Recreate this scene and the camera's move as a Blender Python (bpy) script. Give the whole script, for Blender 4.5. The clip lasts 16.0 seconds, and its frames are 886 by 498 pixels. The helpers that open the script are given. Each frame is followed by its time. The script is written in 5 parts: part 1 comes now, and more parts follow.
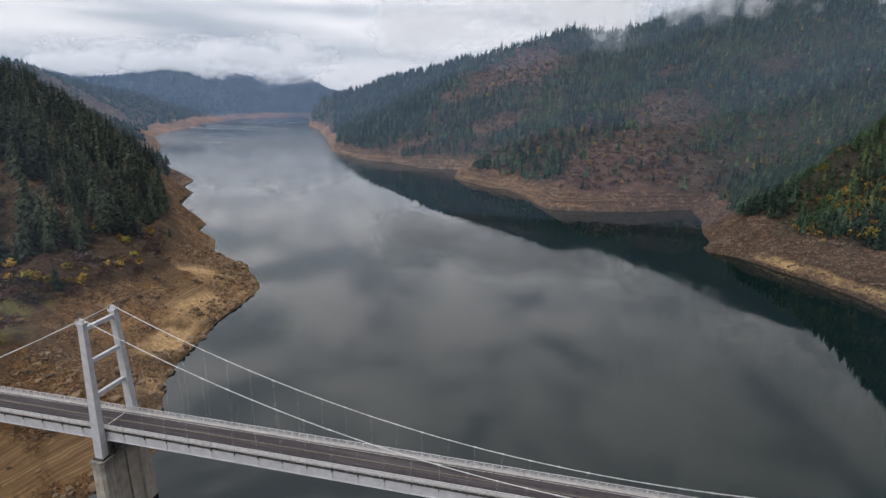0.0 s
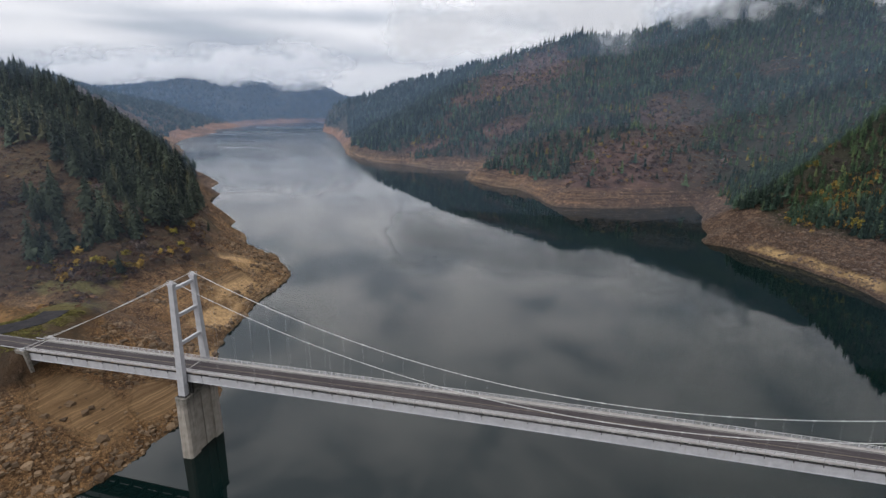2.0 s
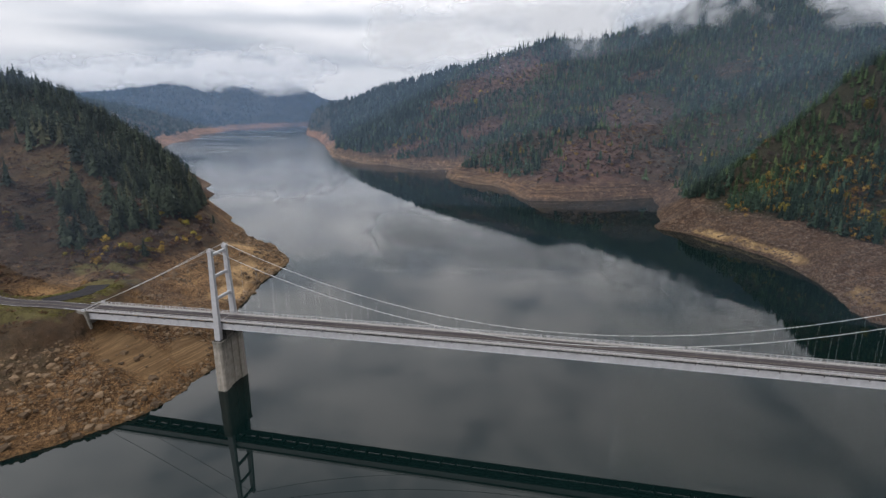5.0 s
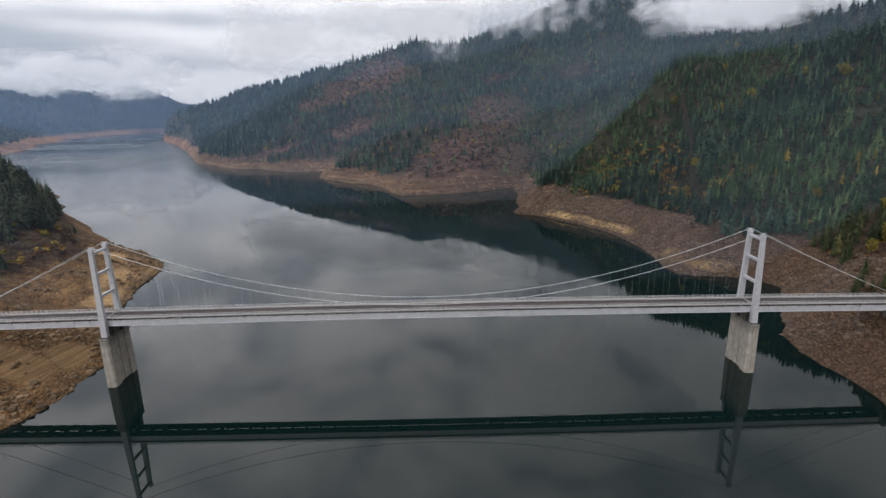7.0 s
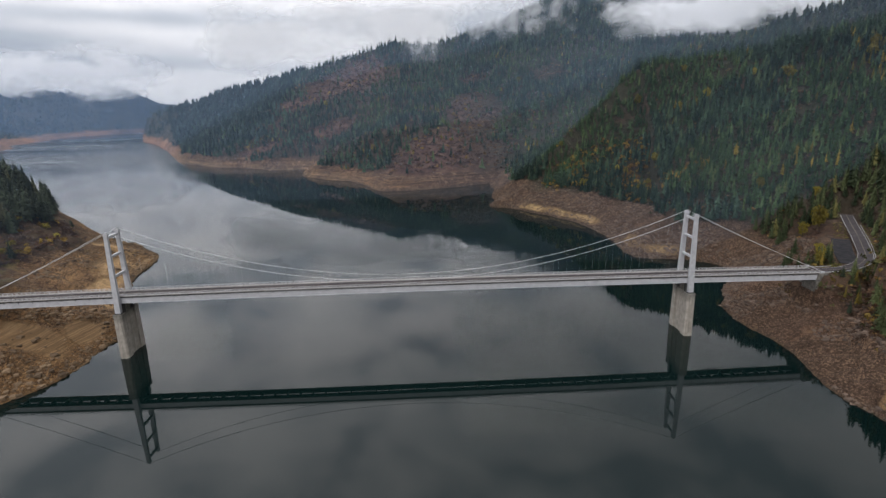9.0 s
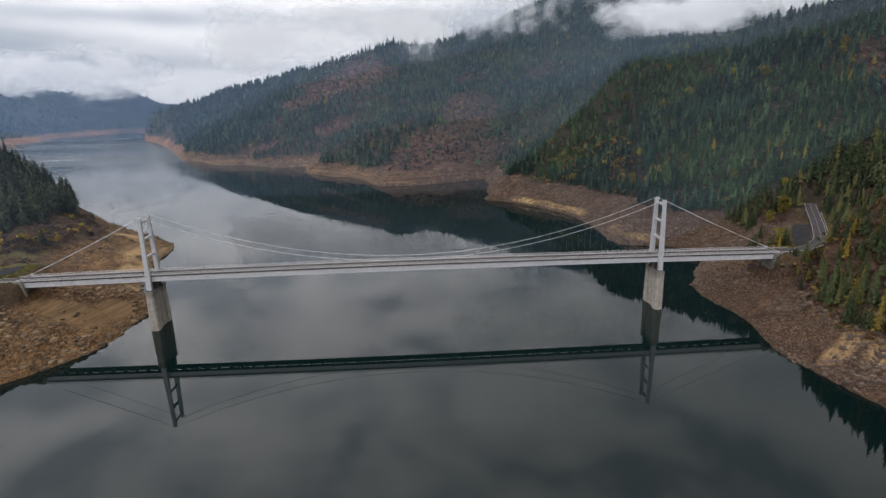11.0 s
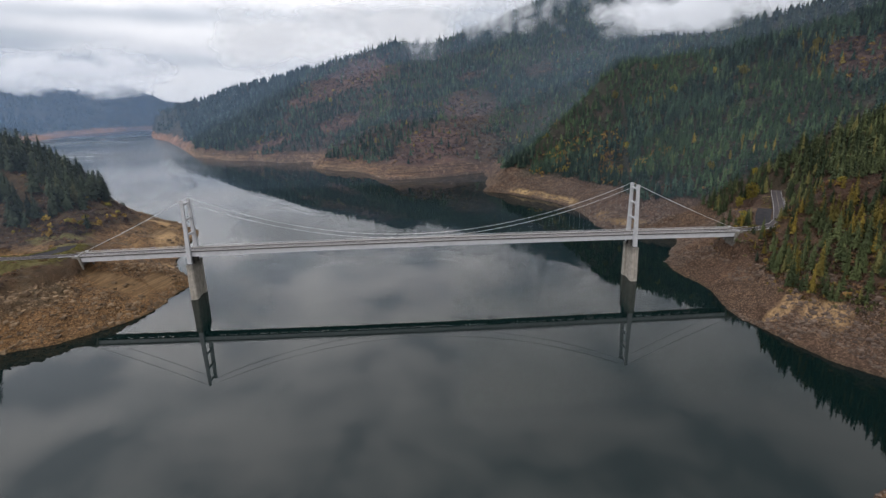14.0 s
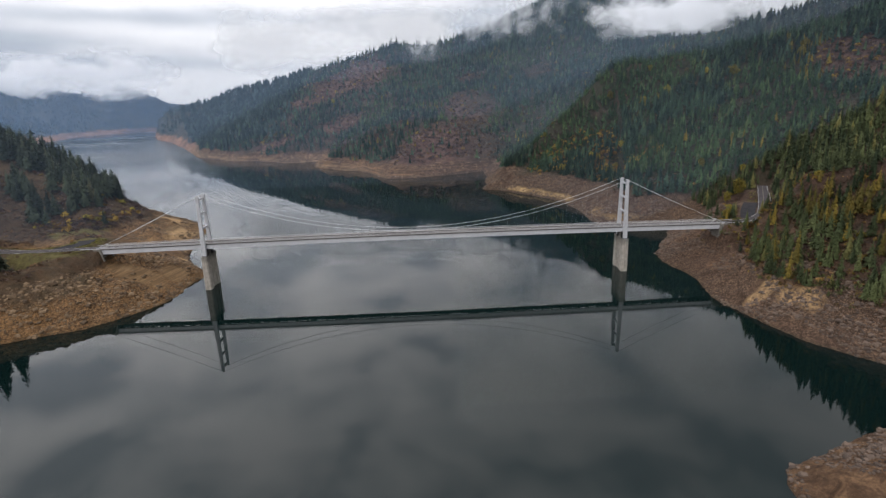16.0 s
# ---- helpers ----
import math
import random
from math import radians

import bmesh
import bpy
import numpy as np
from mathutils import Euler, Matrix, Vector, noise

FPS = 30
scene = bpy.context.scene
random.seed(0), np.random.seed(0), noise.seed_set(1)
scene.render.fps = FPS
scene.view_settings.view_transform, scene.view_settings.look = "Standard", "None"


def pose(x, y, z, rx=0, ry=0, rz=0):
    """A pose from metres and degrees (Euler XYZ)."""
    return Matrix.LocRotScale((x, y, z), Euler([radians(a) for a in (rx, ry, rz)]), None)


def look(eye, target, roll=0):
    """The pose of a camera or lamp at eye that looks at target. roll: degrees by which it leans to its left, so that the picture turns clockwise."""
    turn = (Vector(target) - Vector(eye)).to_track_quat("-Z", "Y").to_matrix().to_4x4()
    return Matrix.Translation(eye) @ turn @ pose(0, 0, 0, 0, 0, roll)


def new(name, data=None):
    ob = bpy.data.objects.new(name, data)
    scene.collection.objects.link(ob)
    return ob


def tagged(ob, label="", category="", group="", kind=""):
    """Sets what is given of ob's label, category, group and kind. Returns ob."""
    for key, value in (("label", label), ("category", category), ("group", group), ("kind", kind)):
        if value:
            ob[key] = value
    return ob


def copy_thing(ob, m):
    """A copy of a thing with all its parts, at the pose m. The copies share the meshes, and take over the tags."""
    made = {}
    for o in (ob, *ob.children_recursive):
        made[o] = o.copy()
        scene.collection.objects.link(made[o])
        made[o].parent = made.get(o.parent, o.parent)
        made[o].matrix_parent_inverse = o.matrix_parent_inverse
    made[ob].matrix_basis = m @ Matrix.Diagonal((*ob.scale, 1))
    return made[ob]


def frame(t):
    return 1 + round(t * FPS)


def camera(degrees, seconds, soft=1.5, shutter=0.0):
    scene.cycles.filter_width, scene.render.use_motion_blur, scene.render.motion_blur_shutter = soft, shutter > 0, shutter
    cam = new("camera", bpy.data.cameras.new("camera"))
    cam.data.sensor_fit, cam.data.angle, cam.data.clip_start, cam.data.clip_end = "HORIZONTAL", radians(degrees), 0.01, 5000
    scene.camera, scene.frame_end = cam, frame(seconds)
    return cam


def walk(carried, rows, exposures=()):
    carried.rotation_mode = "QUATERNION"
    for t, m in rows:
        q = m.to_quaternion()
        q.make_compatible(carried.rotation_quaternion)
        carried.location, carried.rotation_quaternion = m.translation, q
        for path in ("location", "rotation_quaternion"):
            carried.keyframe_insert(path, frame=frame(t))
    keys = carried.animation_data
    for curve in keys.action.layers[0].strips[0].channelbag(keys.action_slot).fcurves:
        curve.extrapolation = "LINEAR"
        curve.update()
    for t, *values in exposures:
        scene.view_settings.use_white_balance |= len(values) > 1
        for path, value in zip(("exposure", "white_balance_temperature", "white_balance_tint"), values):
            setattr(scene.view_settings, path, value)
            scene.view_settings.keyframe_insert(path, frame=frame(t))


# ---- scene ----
cam = camera(78.32, 16.0, soft=1.4)
PATH = [
    (0, (-25.375, -122.038, 136.499), (-25.815, -120.168, 135.944), 0.80),
    (0.5, (-24.488, -131.235, 136.435), (-24.939, -129.366, 135.884), 0.62),
    (1, (-22.974, -140.448, 136.231), (-23.433, -138.580, 135.685), 0.43),
    (1.5, (-20.388, -150.581, 136.691), (-20.859, -148.715, 136.147), 0.38),
    (2, (-18.640, -160.018, 136.346), (-19.121, -158.153, 135.806), 0.17),
    (2.5, (-16.260, -169.688, 136.512), (-16.757, -167.828, 135.972), -0.01),
    (3, (-13.527, -179.588, 136.656), (-14.035, -177.729, 136.120), -0.14),
    (5.5, (1.577, -227.622, 138.139), (1.234, -225.725, 137.608), -0.76),
    (6, (3.699, -237.342, 137.648), (3.481, -235.426, 137.117), -0.96),
    (6.5, (4.858, -245.689, 136.378), (4.776, -243.762, 135.848), -1.06),
    (7, (5.360, -254.454, 136.540), (5.372, -252.526, 136.009), -1.14),
    (7.5, (6.018, -264.238, 136.748), (6.058, -262.311, 136.216), -1.12),
    (8, (6.651, -273.681, 136.699), (6.713, -271.754, 136.167), -1.17),
    (8.5, (6.930, -283.238, 136.584), (7.005, -281.312, 136.053), -1.13),
    (9, (7.200, -292.470, 136.743), (7.279, -290.544, 136.209), -1.28),
    (11.5, (5.964, -340.083, 137.009), (6.051, -338.159, 136.470), -1.42),
    (12, (4.902, -349.918, 136.860), (4.991, -347.995, 136.319), -1.35),
    (12.5, (4.232, -358.993, 137.142), (4.318, -357.070, 136.597), -1.37),
    (13, (4.030, -367.474, 137.293), (4.114, -365.552, 136.748), -1.46),
    (13.5, (3.666, -374.937, 137.478), (3.749, -373.015, 136.932), -1.51),
    (14, (3.062, -381.601, 137.483), (3.145, -379.679, 136.937), -1.57),
    (14.5, (2.824, -387.978, 137.900), (2.905, -386.055, 137.355), -1.62),
    (15, (2.711, -393.953, 137.728), (2.790, -392.030, 137.183), -1.66),
    (15.5, (2.815, -399.686, 137.789), (2.893, -397.763, 137.244), -1.78),
    (16, (2.749, -405.157, 137.274), (2.827, -403.234, 136.731), -1.82),
]
walk(cam, [(t, look(eye, target, roll)) for t, eye, target, roll in PATH],
     [(0, -0.08), (3, -0.13), (6.5, -0.12), (9, -0.14), (12, -0.10), (14.5, -0.02), (16, 0.0)])

# ---------------------------------------------------------------- world, sun
SUN_EL, SUN_AZ = 42.0, 200.0          # soft light from behind the valley, through cloud
world = bpy.data.worlds.new("overcast_sky")
scene.world = world
world.use_nodes = True
wn, wl = world.node_tree.nodes, world.node_tree.links
wn.clear()


def node(nodes, kind, **values):
    n = nodes.new(kind)
    for key, value in values.items():
        if key in n.inputs:
            n.inputs[key].default_value = value
    return n


w_out = wn.new("ShaderNodeOutputWorld")
w_sky = wn.new("ShaderNodeTexSky")
w_sky.sky_type, w_sky.sun_disc = "NISHITA", False
w_sky.sun_elevation, w_sky.sun_rotation = radians(SUN_EL), radians(SUN_AZ)
w_sky_bg = node(wn, "ShaderNodeBackground", Strength=0.06)
wl.new(w_sky.outputs["Color"], w_sky_bg.inputs["Color"])
w_co = wn.new("ShaderNodeTexCoord")
# the cloud deck is flat: stretch the noise towards the horizon; low strata lie in level streaks
w_sep = wn.new("ShaderNodeSeparateXYZ")
wl.new(w_co.outputs["Generated"], w_sep.inputs["Vector"])
w_abs = wn.new("ShaderNodeMath"); w_abs.operation = "ABSOLUTE"
wl.new(w_sep.outputs["Z"], w_abs.inputs[0])
w_add = wn.new("ShaderNodeMath"); w_add.operation = "ADD"; w_add.inputs[1].default_value = 0.20
wl.new(w_abs.outputs[0], w_add.inputs[0])
w_div = wn.new("ShaderNodeVectorMath"); w_div.operation = "DIVIDE"
w_cmb = wn.new("ShaderNodeCombineXYZ"); w_cmb.inputs["Z"].default_value = 1.0
wl.new(w_add.outputs[0], w_cmb.inputs["X"]); wl.new(w_add.outputs[0], w_cmb.inputs["Y"])
wl.new(w_co.outputs["Generated"], w_div.inputs[0]); wl.new(w_cmb.outputs["Vector"], w_div.inputs[1])
w_map = wn.new("ShaderNodeMapping")
w_map.inputs["Location"].default_value = (7.3, 4.4, 0.0)
w_map.inputs["Scale"].default_value = (1.0, 0.8, 2.0)
wl.new(w_div.outputs["Vector"], w_map.inputs["Vector"])
w_noise = node(wn, "ShaderNodeTexNoise", Scale=4.4, Detail=4.0, Roughness=0.46, Distortion=0.25)
wl.new(w_map.outputs["Vector"], w_noise.inputs["Vector"])
w_strata_map = wn.new("ShaderNodeMapping")
w_strata_map.inputs["Location"].default_value = (0.9, 0.4, 0.0)
w_strata_map.inputs["Scale"].default_value = (1.0, 1.0, 9.0)
wl.new(w_co.outputs["Generated"], w_strata_map.inputs["Vector"])
w_strata = node(wn, "ShaderNodeTexNoise", Scale=2.3, Detail=3.0, Roughness=0.42, Distortion=0.0)
wl.new(w_strata_map.outputs["Vector"], w_strata.inputs["Vector"])
w_up = node(wn, "ShaderNodeMapRange")
w_up.inputs["From Min"].default_value, w_up.inputs["From Max"].default_value = 0.12, 0.30
wl.new(w_abs.outputs[0], w_up.inputs["Value"])
w_kind = wn.new("ShaderNodeMix")
wl.new(w_up.outputs["Result"], w_kind.inputs[0])
wl.new(w_strata.outputs["Fac"], w_kind.inputs[2]); wl.new(w_noise.outputs["Fac"], w_kind.inputs[3])
w_ramp = wn.new("ShaderNodeValToRGB")
w_ramp.color_ramp.elements[0].position, w_ramp.color_ramp.elements[0].color = 0.365, (0.46, 0.485, 0.535, 1)
w_ramp.color_ramp.elements[1].position, w_ramp.color_ramp.elements[1].color = 0.615, (0.89, 0.875, 0.89, 1)
e = w_ramp.color_ramp.elements.new(0.48); e.color = (0.71, 0.71, 0.74, 1)
wl.new(w_kind.outputs[0], w_ramp.inputs["Fac"])
# an overcast sky grows brighter towards the zenith
w_cie = node(wn, "ShaderNodeMath"); w_cie.operation = "MULTIPLY_ADD"
w_cie.inputs[1].default_value, w_cie.inputs[2].default_value = 1.35, 1.1
wl.new(w_abs.outputs[0], w_cie.inputs[0])
# gradient added above the view, brighter west and darker east, tuned to the reflections
w_side = node(wn, "ShaderNodeMapRange")
w_side.interpolation_type = "SMOOTHSTEP"
w_side.inputs["From Min"].default_value, w_side.inputs["From Max"].default_value = -0.35, 0.6
w_side.inputs["To Min"].default_value, w_side.inputs["To Max"].default_value = 1.40, 0.66
wl.new(w_sep.outputs["X"], w_side.inputs["Value"])
w_grade = wn.new("ShaderNodeMix")
w_grade.inputs[2].default_value = 1.0
w_near = node(wn, "ShaderNodeMapRange")
w_near.inputs["From Min"].default_value, w_near.inputs["From Max"].default_value = 0.09, 0.22
wl.new(w_abs.outputs[0], w_near.inputs["Value"])
wl.new(w_near.outputs["Result"], w_grade.inputs[0]); wl.new(w_side.outputs["Result"], w_grade.inputs[3])
w_lum = wn.new("ShaderNodeMath"); w_lum.operation = "MULTIPLY"
wl.new(w_cie.outputs[0], w_lum.inputs[0]); wl.new(w_grade.outputs[0], w_lum.inputs[1])
w_cloud_bg = node(wn, "ShaderNodeBackground", Strength=1.0)
wl.new(w_lum.outputs[0], w_cloud_bg.inputs["Strength"])
wl.new(w_ramp.outputs["Color"], w_cloud_bg.inputs["Color"])
w_mix = node(wn, "ShaderNodeMixShader", Fac=0.95)
wl.new(w_sky_bg.outputs["Background"], w_mix.inputs[1]); wl.new(w_cloud_bg.outputs["Background"], w_mix.inputs[2])
wl.new(w_mix.outputs["Shader"], w_out.inputs["Surface"])

sun_data = bpy.data.lights.new("sun", "SUN")
sun_data.energy, sun_data.angle, sun_data.color = 1.0, radians(25), (1.0, 0.96, 0.9)
sun = new("sun", sun_data)
az = radians(SUN_AZ)
sun.matrix_world = look((math.sin(az) * 50, math.cos(az) * 50, 50 * math.tan(radians(SUN_EL))), (0, 0, 0))

# ---------------------------------------------------------------- materials


class Mat:
    """A small builder for node materials."""

    def __init__(self, name, rough=0.8, metal=0.0, spec=0.3):
        self.m = bpy.data.materials.new(name)
        self.m.use_nodes = True
        self.n, self.l = self.m.node_tree.nodes, self.m.node_tree.links
        self.b = self.n["Principled BSDF"]
        self.b.inputs["Roughness"].default_value = rough
        self.b.inputs["Metallic"].default_value = metal
        self.b.inputs["Specular IOR Level"].default_value = spec
        self.co = self.n.new("ShaderNodeNewGeometry").outputs["Position"]

    def noise(self, scale, detail=5.0, rough=0.55, stretch=None, distort=0.0):
        t = self.n.new("ShaderNodeTexNoise")
        t.inputs["Scale"].default_value, t.inputs["Detail"].default_value = scale, detail
        t.inputs["Roughness"].default_value, t.inputs["Distortion"].default_value = rough, distort
        src = self.co
        if stretch:
            mp = self.n.new("ShaderNodeMapping")
            mp.inputs["Scale"].default_value = stretch
            self.l.new(src, mp.inputs["Vector"])
            src = mp.outputs["Vector"]
        self.l.new(src, t.inputs["Vector"])
        return t.outputs["Fac"]

    def cells(self, scale, feature="F1"):
        t = self.n.new("ShaderNodeTexVoronoi")
        t.feature = feature
        t.inputs["Scale"].default_value = scale
        self.l.new(self.co, t.inputs["Vector"])
        return t

    def ramp(self, fac, *stops):
        r = self.n.new("ShaderNodeValToRGB")
        while len(r.color_ramp.elements) < len(stops):
            r.color_ramp.elements.new(0.5)
        for el, (p, c) in zip(r.color_ramp.elements, stops):
            el.position = p
            el.color = (*c, 1) if len(c) == 3 else c
        self.l.new(fac, r.inputs["Fac"])
        return r.outputs["Color"]

    def range(self, value, a, b, c=0.0, d=1.0):
        r = self.n.new("ShaderNodeMapRange")
        for key, v in (("From Min", a), ("From Max", b), ("To Min", c), ("To Max", d)):
            r.inputs[key].default_value = v
        self.l.new(value, r.inputs["Value"])
        return r.outputs["Result"]

    def math(self, op, a, b):
        r = self.n.new("ShaderNodeMath")
        r.operation = op
        for k, v in enumerate((a, b)):
            if isinstance(v, (int, float)):
                r.inputs[k].default_value = v
            else:
                self.l.new(v, r.inputs[k])
        return r.outputs[0]

    def mix(self, fac, a, b, how="MIX"):
        r = self.n.new("ShaderNodeMix")
        r.data_type, r.blend_type = "RGBA", how
        for k, v in (("Factor", fac), ("A", a), ("B", b)):
            sock = [s for s in r.inputs if s.name == k and s.type == ("VALUE" if k == "Factor" else "RGBA")][0]
            if isinstance(v, (int, float)):
                sock.default_value = v
            elif isinstance(v, tuple):
                sock.default_value = (*v, 1)
            else:
                self.l.new(v, sock)
        return [s for s in r.outputs if s.type == "RGBA"][0]

    def spots(self, rings, ragged=0.45):
        """1 inside any of the ellipses (x, y, half-widths) on the plan, with uneven edges."""
        wob = self.range(self.noise(0.05, 5, 0.6), 0.2, 0.8, -ragged, ragged)
        best = None
        for x, y, rx, ry in rings:
            mp, ln = self.n.new("ShaderNodeMapping"), self.n.new("ShaderNodeVectorMath")
            mp.inputs["Scale"].default_value = (1 / rx, 1 / ry, 0)
            mp.inputs["Location"].default_value = (-x / rx, -y / ry, 0)
            ln.operation = "LENGTH"
            self.l.new(self.co, mp.inputs["Vector"]), self.l.new(mp.outputs["Vector"], ln.inputs[0])
            f = self.range(self.math("ADD", ln.outputs["Value"], wob), 0.75, 1.15, 1.0, 0.0)
            best = f if best is None else self.math("MAXIMUM", best, f)
        return best

    def axis(self, k):
        s = self.n.new("ShaderNodeSeparateXYZ")
        self.l.new(self.co, s.inputs["Vector"])
        return s.outputs[k]

    def island(self):
        return self.n.new("ShaderNodeNewGeometry").outputs["Random Per Island"]

    def random(self):
        return self.n.new("ShaderNodeObjectInfo").outputs["Random"]

    def color(self, c):
        if isinstance(c, tuple):
            self.b.inputs["Base Color"].default_value = (*c, 1)
        else:
            self.l.new(c, self.b.inputs["Base Color"])
        return self

    def bump(self, height, strength=0.4, distance=0.1):
        b = self.n.new("ShaderNodeBump")
        b.inputs["Strength"].default_value, b.inputs["Distance"].default_value = strength, distance
        self.l.new(height, b.inputs["Height"])
        self.l.new(b.outputs["Normal"], self.b.inputs["Normal"])
        return self

    def rough(self, r):
        self.l.new(r, self.b.inputs["Roughness"])
        return self


def concrete():
    m = Mat("weathered_concrete", 0.9)
    base = m.ramp(m.noise(0.35, 6), (0.3, (0.235, 0.212, 0.185)), (0.7, (0.375, 0.343, 0.302)))
    streak = m.noise(1.1, 5, stretch=(1.0, 1.0, 0.07))
    c = m.mix(m.range(streak, 0.52, 0.72), base, (0.17, 0.155, 0.135))
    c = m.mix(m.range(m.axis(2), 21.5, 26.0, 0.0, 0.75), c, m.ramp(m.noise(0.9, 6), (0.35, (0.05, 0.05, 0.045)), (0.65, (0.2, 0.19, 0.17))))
    return m.color(c).bump(m.noise(3, 6), 0.5, 0.05).m


def painted_steel():
    m = Mat("pale_grey_painted_steel", 0.5, 0.0, 0.4)
    c = m.ramp(m.noise(0.5, 6), (0.3, (0.335, 0.34, 0.362)), (0.7, (0.44, 0.444, 0.468)))
    c = m.mix(m.range(m.noise(1.6, 6, stretch=(1, 1, 0.15)), 0.58, 0.8, 0, 0.6), c, (0.30, 0.26, 0.22))
    return m.color(c).bump(m.noise(6, 4), 0.1, 0.02).m


def cable_steel():
    m = Mat("galvanised_cable", 0.55, 0.2)
    return m.color(m.ramp(m.noise(2.0), (0.3, (0.42, 0.42, 0.42)), (0.7, (0.56, 0.56, 0.56)))).m


def asphalt():
    m = Mat("worn_asphalt", 0.95, 0.0, 0.12)
    c = m.ramp(m.noise(0.6, 8, 0.65), (0.3, (0.030, 0.026, 0.028)), (0.7, (0.052, 0.046, 0.049)))
    c = m.mix(m.range(m.noise(0.8, 4, stretch=(0.05, 1.4, 1)), 0.5, 0.75, 0, 0.6), c, (0.12, 0.108, 0.105))
    return m.color(c).bump(m.noise(25, 3), 0.3, 0.02).m


def curb_concrete():
    m = Mat("pale_kerb_concrete", 0.9)
    c = m.ramp(m.noise(0.8, 7), (0.3, (0.24, 0.228, 0.22)), (0.7, (0.375, 0.358, 0.345)))
    return m.color(c).bump(m.noise(6, 5), 0.3, 0.03).m


def line_paint(name, rgb):
    m = Mat(name, 0.8)
    dark = tuple(v * 0.45 for v in rgb)
    return m.color(m.mix(m.range(m.noise(2.5, 6), 0.4, 0.7), rgb, dark)).m


# near-black: dark steel parts, and shade painted into gaps and slots
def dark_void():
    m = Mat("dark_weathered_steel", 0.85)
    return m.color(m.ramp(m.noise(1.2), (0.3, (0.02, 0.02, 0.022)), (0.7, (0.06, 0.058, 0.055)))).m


def water_surface():
    m = Mat("calm_reservoir_water", 0.03, 0.0, 0.5)
    m.b.inputs["IOR"].default_value = 1.333
    m.color(m.ramp(m.noise(0.01, 3), (0.3, (0.0016, 0.0060, 0.0058)), (0.7, (0.0026, 0.0080, 0.0077))))
    streaks = m.noise(0.004, 6, stretch=(0.35, 2.2, 1), distort=0.6)
    # wind ruffles the open reach up the valley
    wind = m.math("MULTIPLY", m.range(m.axis(1), 560, 1200), m.range(m.noise(0.003, 5, stretch=(0.4, 1.6, 1)), 0.3, 0.6, 0.35, 1.0))
    cat_paws = m.spots([(-1145, 1699, 36, 7), (-1256, 1712, 30, 5), (-1120, 1905, 95, 12), (-1215, 2140, 110, 26), (-1060, 1330, 70, 7)], 0.3)
    calm = m.math("ADD", m.range(streaks, 0.45, 0.75, 0.012, 0.05), m.math("MULTIPLY", wind, 0.26))
    m.rough(m.math("ADD", calm, m.math("MULTIPLY", cat_paws, 0.5)))
    return m.bump(m.noise(0.5, 4, stretch=(1, 1.6, 1)), 0.012, 0.05).m


SILT = [(-210, -7, 27, 14), (-192, 10, 11, 12), (-228, 105, 6, 17), (-246, 146, 9, 22), (-268, 180, 9, 15)]
OCHRE = [(233, -84, 8, 9), (225, -90, 9, 7), (229, -108, 9, 13), (213, -93, 6, 5), (-226, 98, 8, 22), (-238, 138, 9, 24), (-258, 178, 12, 16), (-206, 66, 8, 9)]
STRAW = [(220, 185, 22, 41), (180, 303, 22, 55), (144, 353, 40, 20)]
KNOLL = [(152, -248, 40, 28)]
# clearings in the woods of the long hill
OPEN = [(-155, 1235, 88, 115), (-215, 1190, 60, 75), (-290, 1125, 60, 30), (-180, 952, 60, 28), (70, 680, 105, 95), (40, 590, 120, 50), (120, 840, 52, 70),
        (150, 1050, 42, 46), (298, 946, 32, 24), (-330, 935, 60, 22)]
TERRACE = [(-275, 31, 20, 33), (-278, -10, 26, 7), (-296, 69, 26, 7), (-277, 87, 18, 7)]


